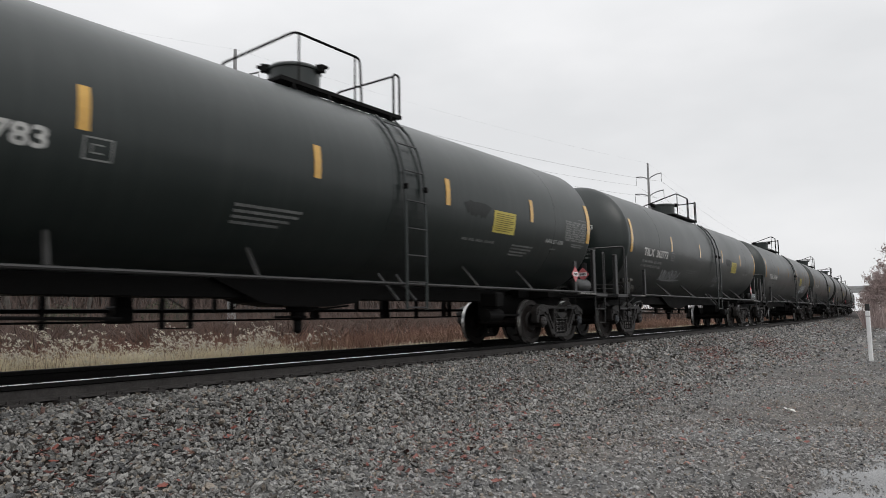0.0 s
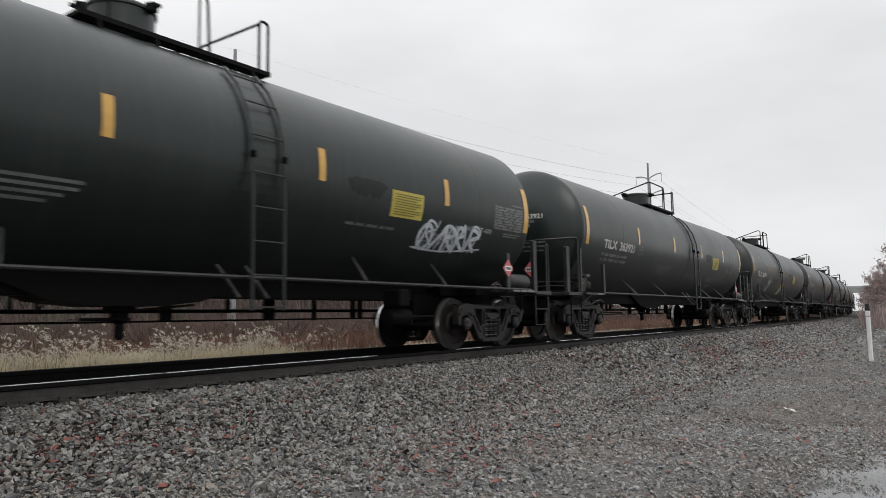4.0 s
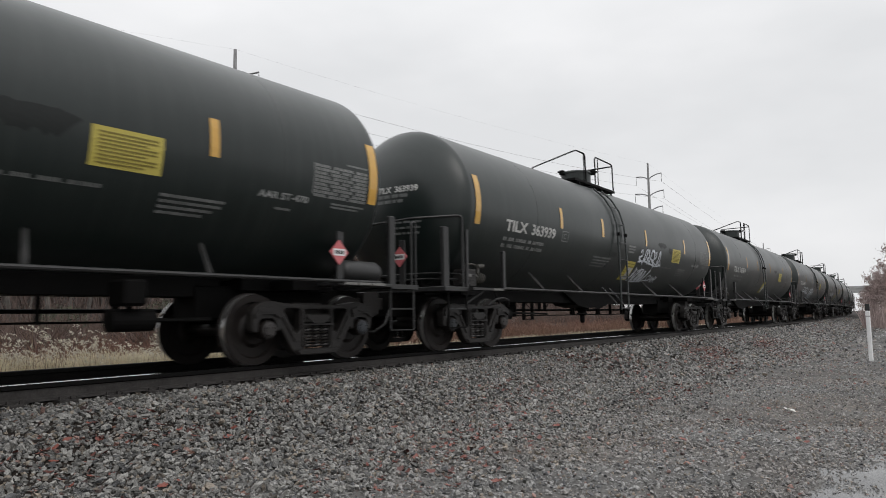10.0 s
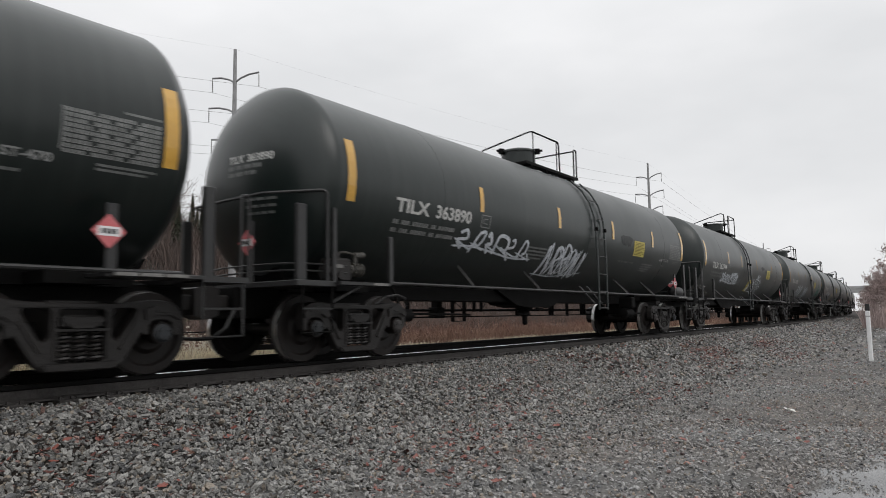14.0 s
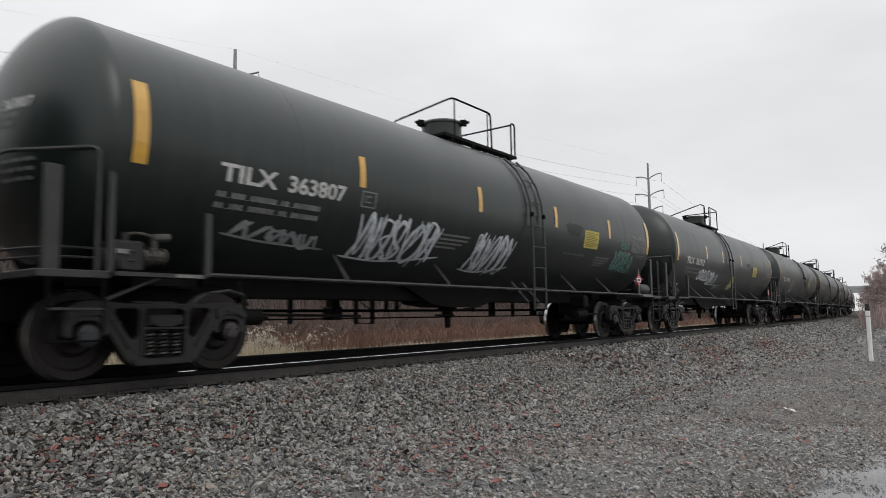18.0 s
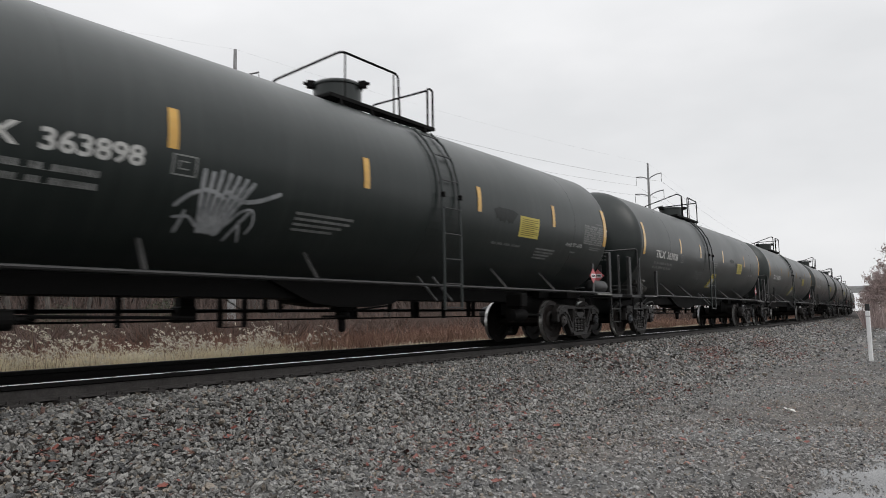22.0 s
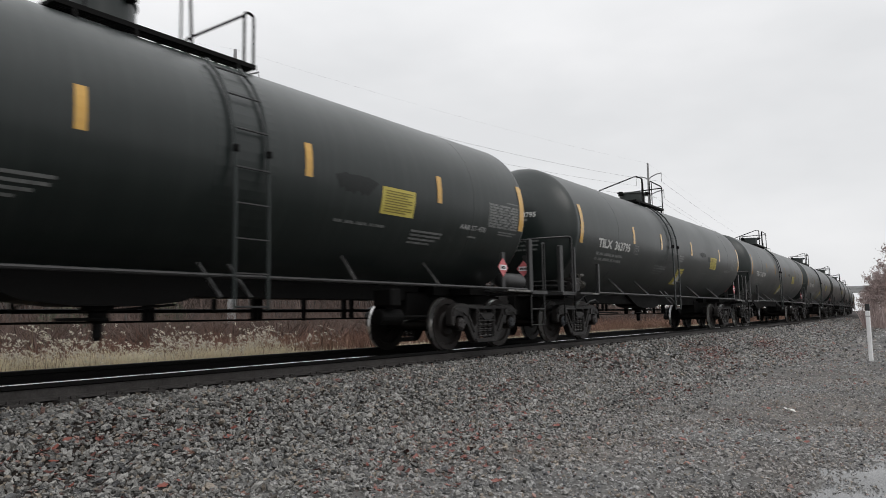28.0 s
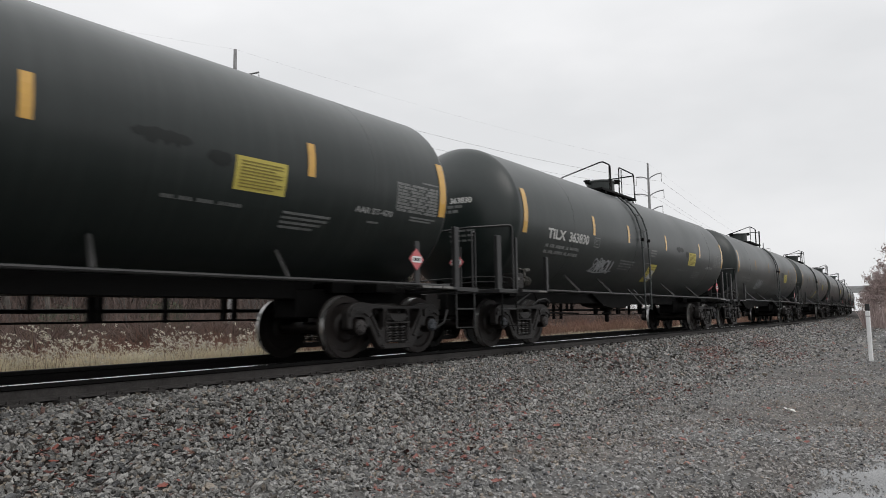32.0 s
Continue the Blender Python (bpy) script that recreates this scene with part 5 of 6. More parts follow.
gx_ = rng.uniform(3.5, 10, 6000)
p = np.stack([gx_, 1.35 - 0.213 * (gx_ - 5.59) - 1.6 * rng.random(6000) ** 1.8], -1)
grit = stones("wet_grit", p, rng.uniform(0.007, 0.020, len(p)), M_GRAVEL, 17, CUBE_V, CUBE_F, 0.0)
grit.data.transform(Matrix.Translation((0, 0, 0.012)))
tagged(grit, "fine wet grit along the edge of the paving", "gravel", kind="stuff")


def leaves(n, seed):
    r = np.random.default_rng(seed)
    c = inside(np.stack([r.uniform(1.5, 30, n), r.uniform(0.6, 7.2, n)], -1))
    q = lateral(c[:, 0], c[:, 1])
    patch = np.sin(c[:, 0] * 1.1 + 2 * np.sin(q * 1.7)) + np.sin(q * 2.3 + 0.7 * c[:, 0])
    toe = 1.6 * np.exp(-((q - 3.0) / 0.35) ** 2) * np.clip((c[:, 0] - 11) / 5, 0, 1) + np.where((q > 4.9) & (c[:, 0] > 5.2), 0.04, 0.30)
    c = c[(q > 1.6) & (patch > r.uniform(-0.9, 2.2, len(c))) & (r.random(len(c)) < toe)]
    m = len(c)
    outline = np.array([(-1, 0, 0.1), (-0.35, 0.55, 0.25), (0.3, 0.42, -0.05), (1, 0.05, 0.3), (0.35, -0.5, 0.1), (-0.4, -0.42, -0.1)])
    v = outline[None] * r.uniform(0.018, 0.050, (m, 1, 1)) * r.uniform(0.75, 1.25, (m, 6, 1))
    a = r.uniform(0, 6.28, m)
    rot = np.stack([np.stack([np.cos(a), -np.sin(a), 0 * a], -1), np.stack([np.sin(a), np.cos(a), 0 * a], -1), np.stack([0.3 * np.sin(3 * a), 0.3 * np.cos(5 * a), 1 + 0 * a], -1)], 1)
    v = np.einsum("nij,nkj->nki", rot, v) + np.stack([c[:, 0], c[:, 1], ground_z(c[:, 0], c[:, 1]) + r.uniform(0.022, 0.045, m) + 0.03 * np.clip((c[:, 0] - 11) / 5, 0, 1)], -1)[:, None]
    f = np.arange(m * 6).reshape(m, 6)
    ob = new("fallen_leaf_litter", fast_mesh("fallen_leaf_litter", v.reshape(-1, 3), f, M_LEAF))
    return tagged(ob, "scattered wet red and russet fallen leaves", "leaf litter", kind="stuff")


leaves(30000, 11)


def leaf(x, y, size, turn, mat, label):
    """One large curled leaf with a stalk."""
    bm = bmesh.new()
    pts = [(-1, 0), (-0.75, 0.5), (-0.3, 0.42), (-0.15, 0.85), (0.2, 0.5), (0.75, 0.55), (0.62, 0.15), (1.05, 0), (0.62, -0.18), (0.7, -0.55), (0.2, -0.5), (-0.1, -0.8), (-0.3, -0.4), (-0.8, -0.45)]
    top = [bm.verts.new((u * size, v * size, 0.25 * size * (u * u + abs(v)))) for u, v in pts]
    mid = bm.verts.new((0, 0, -0.05 * size))
    for i in range(len(top)):
        bm.faces.new((top[i], top[(i + 1) % len(top)], mid))
    rod(bm, (-size, 0, 0.2 * size), (-1.7 * size, 0.1 * size, 0.3 * size), 0.003, 5)
    ob = part("fallen_leaf", bm, mat, at=pose(x, y, float(ground_z(np.array(x), np.array(y))) + 0.03, 12, -8, turn))
    return tagged(ob, label, "leaf", "large fallen leaves")


for x, y, s, a in ((4.05, 5.58, 0.060, 20), (3.03, 5.82, 0.042, 140), (3.37, 5.66, 0.045, 80), (5.61, 4.94, 0.050, 200), (5.86, 5.08, 0.045, 300), (4.65, 2.98, 0.062, 250), (7.32, 2.40, 0.060, 40),
                   (2.64, 5.30, 0.048, 110), (3.00, 4.92, 0.050, 10), (4.12, 4.45, 0.046, 170), (7.57, 3.99, 0.055, 330), (14.8, 5.13, 0.080, 60), (4.3, 3.2, 0.045, 95), (3.6, 3.9, 0.045, 215)):
    leaf(x, y, s, a, M_LEAF, "large curled red-brown leaf on gravel")
bm = bmesh.new()
vs = [bm.verts.new(v) for v in ((-0.10, -0.045, 0.0), (0.0, -0.065, 0.03), (0.11, -0.03, 0.01), (0.09, 0.05, 0.045), (-0.015, 0.045, 0.02), (-0.09, 0.06, 0.04))]
bm.faces.new((vs[0], vs[1], vs[4], vs[5]))
bm.faces.new((vs[1], vs[2], vs[3], vs[4]))
bmesh.ops.solidify(bm, geom=bm.faces[:], thickness=0.003)
tagged(part("paper_scrap", bm, M_PAPER, at=pose(10.18, 1.91, float(ground_z(np.array(10.18), np.array(1.91))) + 0.03, 8, 5, 30)), "crumpled white paper scrap lying on gravel", "litter")

# ---- wet paving at the edge of the lot ----
ax = np.concatenate([np.arange(-12, 1, 1.0), np.arange(1, 11, 0.2), np.arange(11, 60, 3.0)])
edge = 1.40 - 0.213 * (ax - 5.59) + 0.08 * np.sin(ax * 3.1) + 0.05 * np.sin(ax * 7.7 + 1)
rows = np.linspace(0, 1, 24) ** 2
AX = np.repeat(ax[:, None], 24, 1)
AY = edge[:, None] - rows[None] * 9.0
AZ = ground_z(AX, AY) - 0.02 + 0.05 * np.minimum(1, rows[None] * 9.0 / 0.75) + 0.016 * np.sin(AX * 5.3 + 2 * np.sin(AY * 4.1)) * np.sin(AY * 6.7 + AX * 2.1)
k = len(ax)
ii = np.arange(k * 24).reshape(k, 24)
ff = np.stack([ii[:-1, :-1], ii[:-1, 1:], ii[1:, 1:], ii[1:, :-1]], -1).reshape(-1, 4)
paving = new("pavement", raw("pavement", np.stack([AX, AY, AZ], -1).reshape(-1, 3).tolist(), ff[:, ::-1].tolist(), M_ASPHALT, True))
tagged(paving, "wet shining asphalt at the edge of the gravel", "pavement", kind="structure")

# ---- marker post ----
px, py = 21.2, 1.95
post = empty("marker_post", Matrix.Translation((px, py, float(ground_z(np.array(px), np.array(py))) - 0.05)))
tagged(post, "upright white plastic marker post with a black top", "marker post")
part("post_body", box(bmesh.new(), -0.05, 0.05, -0.05, 0.05, 0, 1.36, 0.015), M_POST, post)
part("post_cap", box(bmesh.new(), -0.052, 0.052, -0.052, 0.052, 1.36, 1.54, 0.015), M_BLACK, post, "black band round the top")
part("post_band", box(bmesh.new(), -0.054, 0.054, -0.054, 0.054, 1.20, 1.23, 0.004), M_CONC, post, "thin grey band")


# ---- dry plants beyond the track ----
def blades(name, xy, h, width, lean, mat, seed, base=None):
    """Stalks, each a narrow tapering three-sided blade, bent over at the top."""
    r = np.random.default_rng(seed)
    n = len(xy)
    z0 = (ground_z(xy[:, 0], xy[:, 1]) if base is None else base) - 0.03
    a, b = r.uniform(0, 6.28, n), r.uniform(0, 6.28, n)
    side = np.stack([np.cos(a), np.sin(a), 0 * a], -1) * width[:, None] / 2
    tip = np.stack([np.cos(b) * lean * h, np.sin(b) * lean * h, h], -1) * r.uniform(0.7, 1.2, n)[:, None]
    foot = np.stack([xy[:, 0], xy[:, 1], z0], -1)
    mid = foot + tip * np.array([0.38, 0.38, 0.55])
    v = np.stack([foot - side, foot + side, mid + side * 0.7, mid - side * 0.7, foot + tip + side * 0.25, foot + tip - side * 0.25], 1)
    f = (np.array([(0, 1, 2, 3), (3, 2, 4, 5)])[None] + (np.arange(n) * 6)[:, None, None]).reshape(-1, 4)
    return new(name, fast_mesh(name, v.reshape(-1, 3), f, mat)), foot + tip


def by_clump(rng, n, per, low, high):
    """Heights that go together within a clump."""
    return np.repeat(rng.uniform(low, high, n // per + 1), per)[:n] * rng.uniform(0.55, 1.1, n)


def clumped(rng, n, s0, s1, q0, q1, per, spread):
    c = scatter(rng, max(1, n // per), s0, s1, q0, q1)
    return np.repeat(c, per, 0) + rng.normal(0, spread, (len(c) * per, 2))


rng = np.random.default_rng(21)
p = np.concatenate([clumped(rng, 25000, -8, 9.5, -4.4, -1.95, 30, 0.14), clumped(rng, 6500, 9, 40, -2.7, -1.95, 30, 0.15)])
ob, _ = blades("straw_grass", p, rng.uniform(0.06, 0.30, len(p)) * np.where(p[:, 0] > 9.3, 0.45, 1.0), rng.uniform(0.008, 0.016, len(p)), rng.uniform(0.2, 0.8, len(p)), M_GRASS, 1)
tagged(ob, "pale straw-coloured dry grass behind the track", "dry grass", kind="stuff")
p = clumped(rng, 3000, -8, 10, -4.3, -2.2, 20, 0.17)
ht = by_clump(rng, len(p), 20, 0.22, 0.62)
ob, tips = blades("seed_stalks", p, ht, rng.uniform(0.005, 0.009, len(p)), rng.uniform(0.1, 0.45, len(p)), M_STALK, 2)
tagged(ob, "tall dry weed stalks", "dry grass", kind="stuff")


def drooping_heads(tips, seed):
    """A nodding tuft at each stalk's tip: small scales along a short arc."""
    r = np.random.default_rng(seed)
    n, k = len(tips), 11
    a = r.uniform(-1.2, 1.2, n)
    t = np.linspace(0, 1, k)[None] + r.normal(0, 0.05, (n, k))
    reach = r.uniform(0.05, 0.11, n)[:, None]
    c = tips[:, None] + np.stack([np.cos(a)[:, None] * t * reach, np.sin(a)[:, None] * t * reach, (0.35 * t - 0.75 * t * t) * reach], -1)
    c = c.reshape(-1, 3) + r.normal(0, 0.008, (n * k, 3))
    v = c[:, None] + r.normal(0, 0.012, (len(c), 3, 3))
    return fast_mesh("seed_heads", v.reshape(-1, 3), np.arange(len(c) * 3).reshape(-1, 3), M_HEADS)


ob = new("seed_heads", drooping_heads(tips, 22))
tagged(ob, "nodding cream seed heads of dry weeds", "seed heads", kind="stuff")
p = np.concatenate([clumped(rng, 15000, 9, 95, -9, -2.6, 26, 0.25), clumped(rng, 6000, 8, 36, -4.6, -2.4, 26, 0.2)])
ob, _ = blades("russet_grass", p, rng.uniform(0.2, 0.6, len(p)), rng.uniform(0.008, 0.016, len(p)), rng.uniform(0.2, 0.9, len(p)), material("tan_russet_grass", (0.15, 0.080, 0.055), (0.40, 0.25, 0.18), 2, 0.9, bump=0.0, island=0.6), 3)
tagged(ob, "tan and russet winter grass behind the track", "dry grass", kind="stuff")


def mounds(name, centres, size, per, mat, seed, width):
    """Rounded bushes of fine twigs that fan out from each foot."""
    r = np.random.default_rng(seed)
    n = len(centres) * per
    c = np.repeat(centres, per, 0)
    sz = np.repeat(size, per)
    az, el = r.uniform(0, 6.28, n), np.arcsin(r.uniform(0.05, 1.0, n))
    d = np.stack([np.cos(az) * np.cos(el), np.sin(az) * np.cos(el), np.sin(el) * 0.9], -1)
    foot = np.stack([c[:, 0], c[:, 1], ground_z(c[:, 0], c[:, 1])], -1) + d * np.array([0.5, 0.5, 0.3]) * (sz * r.uniform(0.1, 0.95, n))[:, None]
    tip = foot + (d + r.normal(0, 0.35, (n, 3))) * (sz * r.uniform(0.35, 0.75, n))[:, None]
    side = np.cross(tip - foot, r.normal(0, 1, (n, 3)))
    side = side / np.linalg.norm(side, axis=1)[:, None] * (r.uniform(0.5, 1.2, n) * width)[:, None]
    mid = foot * 0.45 + tip * 0.55 + r.normal(0, 0.05, (n, 3)) * sz[:, None]
    v = np.stack([foot - side, foot + side, mid + side * 0.8, mid - side * 0.8, tip + side * 0.3, tip - side * 0.3], 1)
    f = (np.array([(0, 1, 2, 3), (3, 2, 4, 5)])[None] + (np.arange(n) * 6)[:, None, None]).reshape(-1, 4)
    return new(name, fast_mesh(name, v.reshape(-1, 3), f, mat))


c = np.concatenate([scatter(rng, 150, -9, 26, -9.5, -4.6), scatter(rng, 170, -12, 60, -18, -9), scatter(rng, 70, 20, 90, -12, -4.5)])
tagged(mounds("russet_bushes", c, rng.uniform(0.40, 0.95, len(c)), 220, M_BRUSH, 23, 0.009), "rounded russet winter bushes behind the grass", "brush", kind="stuff")
c = np.concatenate([scatter(rng, 120, -14, 40, -26, -14), scatter(rng, 140, -20, 100, -40, -18)])
tagged(mounds("grey_bushes", c, rng.uniform(0.9, 2.2, len(c)), 170, M_BRUSH2, 24, 0.016), "grey-brown leafless bushes", "brush", kind="stuff")
p = clumped(rng, 7000, -16, 95, -26, -9, 60, 0.5)
ob, _ = blades("russet_brush", p, by_clump(rng, len(p), 60, 0.4, 1.1), rng.uniform(0.010, 0.024, len(p)), rng.uniform(0.3, 1.2, len(p)), M_BRUSH, 4)
tagged(ob, "tangled russet winter brush", "brush", kind="stuff")
p = clumped(rng, 11000, -35, 130, -62, -26, 70, 1.1)
ob, _ = blades("grey_thicket", p, by_clump(rng, len(p), 70, 1.0, 3.6), rng.uniform(0.015, 0.04, len(p)), rng.uniform(0.4, 1.5, len(p)), M_BRUSH2, 5)
tagged(ob, "grey-brown leafless thicket", "thicket", kind="stuff")

p = np.concatenate([clumped(rng, 9000, 88, 380, -45, -4.5, 50, 1.6), clumped(rng, 5000, 85, 260, -12, -3.6, 50, 0.9)])
ob, _ = blades("distant_brush", p, by_clump(rng, len(p), 50, 1.2, 4.0), rng.uniform(0.05, 0.13, len(p)), rng.uniform(0.2, 1.0, len(p)), M_BRUSH2, 6)
tagged(ob, "grey-brown leafless brush far along the line", "brush", kind="stuff")


def shrub(xy, size, seed):
    """A leafy evergreen shrub: stems and many small leaves."""
    r = np.random.default_rng(seed)
    z = float(ground_z(np.array(xy[0]), np.array(xy[1])))
    ob = empty("shrub", Matrix.Translation((xy[0], xy[1], z)))
    bm = bmesh.new()
    for k in range(7):
        a = r.uniform(0, 6.28)
        rod(bm, (0, 0, 0), (math.cos(a) * size * 0.5, math.sin(a) * size * 0.5, size * 0.8), 0.02, 5, 0.006)
    part("stem", bm, M_BARK, ob)
    n = 1500
    d = r.normal(0, 1, (n, 3))
    d /= np.linalg.norm(d, axis=1)[:, None]
    c = d * (r.uniform(0.3, 1, n) ** 0.5)[:, None] * np.array([0.62, 0.62, 0.5]) * size + np.array([0, 0, 0.55 * size])
    v = c[:, None] + r.normal(0, 0.045, (n, 3, 3))
    part("foliage", fast_mesh("foliage", v.reshape(-1, 3), np.arange(n * 3).reshape(-1, 3), M_GREEN), None, ob)
    return tagged(ob, "dull green leafy shrub among brown brush", "shrub", "green shrubs in the brush")


for k, (s, q, size) in enumerate(((15, -24, 1.8), (22, -27, 2.2), (10, -30, 1.8))):
    o = on_track(s, q)
    shrub((o.x, o.y), size, k)


# ---- bare trees ----
def grow(rng, height, spread=0.5, levels=4, start=0.12):
    """Branch pieces (foot, tip, radius at each) of one leafless tree."""
    out = []

    def limb(p, d, length, r, level):
        n = 4 if level == 0 else 3
        for i in range(n):
            d2 = (d + Vector(rng.normal(0, 0.10 + 0.05 * level, 3))).normalized()
            d2 = (d2 + Vector((0, 0, 0.06))).normalized()
            e = p + d2 * (length / n)
            r2 = r * (0.80 if level else 0.84)
            out.append((p, e, r, r2))
            if level < levels and (i > 0 or level > 0):
                for _ in range(2 if level < 3 else 1):
                    u = Vector(rng.normal(0, 1, 3))
                    side = (u - d2 * u.dot(d2)).normalized()
                    nd = (d2 + side * (spread + 0.35 * rng.random())).normalized()
                    limb(e if rng.random() < 0.5 else p.lerp(e, 0.6), nd, length * rng.uniform(0.42, 0.62), r2 * 0.55, level + 1)
            p, d, r = e, d2, r2

    limb(Vector((0, 0, 0)), Vector((0, 0, 1)), height * 0.8, height * 0.016, 0)
    return out


def limbs_mesh(name, pieces, mat, sides=4, least=0.008):
    a = np.array([q[0][:] for q in pieces])
    b = np.array([q[1][:] for q in pieces])
    ra, rb = np.array([max(least, q[2]) for q in pieces]), np.array([max(least * 0.7, q[3]) for q in pieces])
    d = b - a
    d /= np.linalg.norm(d, axis=1)[:, None]
    u = np.cross(d, np.array([0.3, 0.9, 0.31]))
    u /= np.linalg.norm(u, axis=1)[:, None]
    w = np.cross(d, u)
    ang = np.arange(sides) * 2 * math.pi / sides
    ring = np.cos(ang)[None, :, None] * u[:, None] + np.sin(ang)[None, :, None] * w[:, None]
    v = np.concatenate([a[:, None] + ring * ra[:, None, None], b[:, None] + ring * rb[:, None, None]], 1)
    f = np.array([(i, (i + 1) % sides, sides + (i + 1) % sides, sides + i) for i in range(sides)])
    f = (f[None] + (np.arange(len(a)) * 2 * sides)[:, None, None]).reshape(-1, 4)
    return fast_mesh(name, v.reshape(-1, 3), f, mat)


def bare_tree(height, seed, label, mat=None, least=0.012, spread=0.5):
    r = np.random.default_rng(seed)
    pieces = grow(r, height, spread)
    cut = height * 0.0045
    ob = empty("bare_tree")
    part("trunk", limbs_mesh("trunk", [q for q in pieces if q[2] > cut], M_BARK, 6), None, ob)
    part("crown", limbs_mesh("crown", [q for q in pieces if q[2] <= cut], mat or M_BRUSH2, 3, least), None, ob, "leafless twigs")
    if mat:
        tips = np.array([q[1][:] for q in pieces if q[2] <= cut])
        n = 3
        c = np.repeat(tips, n, 0) + r.normal(0, 0.16, (len(tips) * n, 3))
        v = c[:, None] + r.normal(0, 1, (len(c), 3, 3)) * np.array([0.07, 0.07, 0.09])
        part("twig_haze", fast_mesh("twig_haze", v.reshape(-1, 3), np.arange(len(c) * 3).reshape(-1, 3), mat), None, ob, "fine russet twigs and buds")
    return tagged(ob, label, "tree")


def stand(ob, x, y, turn=0.0, scale=1.0):
    ob.matrix_basis = Matrix.Translation((x, y, float(ground_z(np.array(x), np.array(y))) - 0.1)) @ Matrix.Rotation(turn, 4, "Z") @ Matrix.Diagonal((scale, scale, scale, 1))
    return ob


tall = [bare_tree(12.5, 31, "tall leafless grey tree beyond the track"), bare_tree(10.5, 32, "slender leafless grey tree beyond the track")]
for k, (az, dist, sc) in enumerate(((69.0, 48, 0.88), (66.4, 46, 0.98), (64.2, 50, 0.74), (72, 46, 0.9), (61.5, 70, 0.62), (76, 52, 0.95), (65.4, 64, 0.8), (68.0, 60, 0.9), (2.85, 92, 0.62))):
    x, y = dist * math.cos(radians(az)), dist * math.sin(radians(az))
    ob = tall[k] if k < 2 else copy_thing(tall[k % 2], Matrix.Identity(4))
    stand(ob, x, y, k * 1.7, sc)
    tagged(ob, group="bare trees beyond the track")

# bushy russet trees beside the far end of the track, near side
M_RUSSET_TWIG = material("russet_twigs", (0.22, 0.165, 0.155), (0.42, 0.335, 0.315), 2, 0.9, bump=0.0, island=0.5)
rt = bare_tree(7.0, 41, "bushy leafless russet tree at the lot's far edge", M_RUSSET_TWIG, 0.028, 0.75)
for k, (x, az, sc) in enumerate(((92, 4.45, 0.62), (84, 3.6, 0.74), (104, 4.75, 0.5), (74, 2.5, 0.8), (112, 4.3, 0.70), (66, 1.2, 0.9), (96, 3.9, 0.7))):
    ob = rt if k == 0 else copy_thing(rt, Matrix.Identity(4))
    stand(ob, x, x * math.tan(radians(az)), k * 2.1, sc)
    tagged(ob, group="russet trees at the lot's far edge")
rng = np.random.default_rng(51)
p = np.stack([rng.uniform(58, 125, 9000), np.zeros(9000)], -1)
p[:, 1] = p[:, 0] * np.tan(np.radians(rng.uniform(0.5, 5.6, 9000)))
p = p[lateral(p[:, 0], p[:, 1]) > 3.4]
ob, _ = blades("verge_brush", p, rng.uniform(0.4, 1.9, len(p)), rng.uniform(0.03, 0.06, len(p)), rng.uniform(0.1, 0.6, len(p)), M_RUSSET_TWIG, 9)
tagged(ob, "russet brush along the far verge", "brush", kind="stuff")

# ---- wooded hillside behind ----
M_HILL = material("hazy_leafless_wood", (0.054, 0.039, 0.033), (0.122, 0.089, 0.077), 2, 0.95, bump=0.0, island=0.7)
rng = np.random.default_rng(61)
proto = [grow(np.random.default_rng(70 + k), 11.0, 0.55, 3) for k in range(3)]
wood_v, wood_f, base = [], [], 0
for k in range(260):
    s, q = rng.uniform(-60, 260), rng.uniform(-165, -66)
    o = on_track(s, q)
    me = proto[k % 3]
    a, sc = rng.uniform(0, 6.28), rng.uniform(0.75, 1.25)
    z = float(ground_z(np.array(o.x), np.array(o.y)))
    P = np.array([np.concatenate([q_[0][:], q_[1][:], [q_[2], q_[3]]]) for q_ in me if q_[2] > 0.012])
    rot = np.array([[math.cos(a), -math.sin(a), 0], [math.sin(a), math.cos(a), 0], [0, 0, 1]]) * sc
    A, B = P[:, :3] @ rot.T + (o.x, o.y, z), P[:, 3:6] @ rot.T + (o.x, o.y, z)
    w = np.array([0.6, 0.8, 0]) * np.maximum(P[:, 6:7] * sc, 0.03)
    wood_v.append(np.stack([A - w, A + w, B + w * 0.7, B - w * 0.7], 1).reshape(-1, 3))
    wood_f.append(np.arange(len(P) * 4).reshape(-1, 4) + base)
    base += len(P) * 4
p = clumped(rng, 42000, -40, 230, -170, -58, 40, 2.0)
ob, _ = blades("hillside_brush", p, by_clump(rng, len(p), 40, 3.0, 7.0), rng.uniform(0.08, 0.24, len(p)), rng.uniform(0.1, 0.8, len(p)), M_HILL, 15)
tagged(ob, "dense grey-brown leafless growth on the far hillside", "woodland", kind="stuff")
ob = new("far_woodland", fast_mesh("far_woodland", np.concatenate(wood_v), np.concatenate(wood_f), M_HILL))
tagged(ob, "leafless grey-brown woodland on the far hillside", "woodland", kind="stuff")


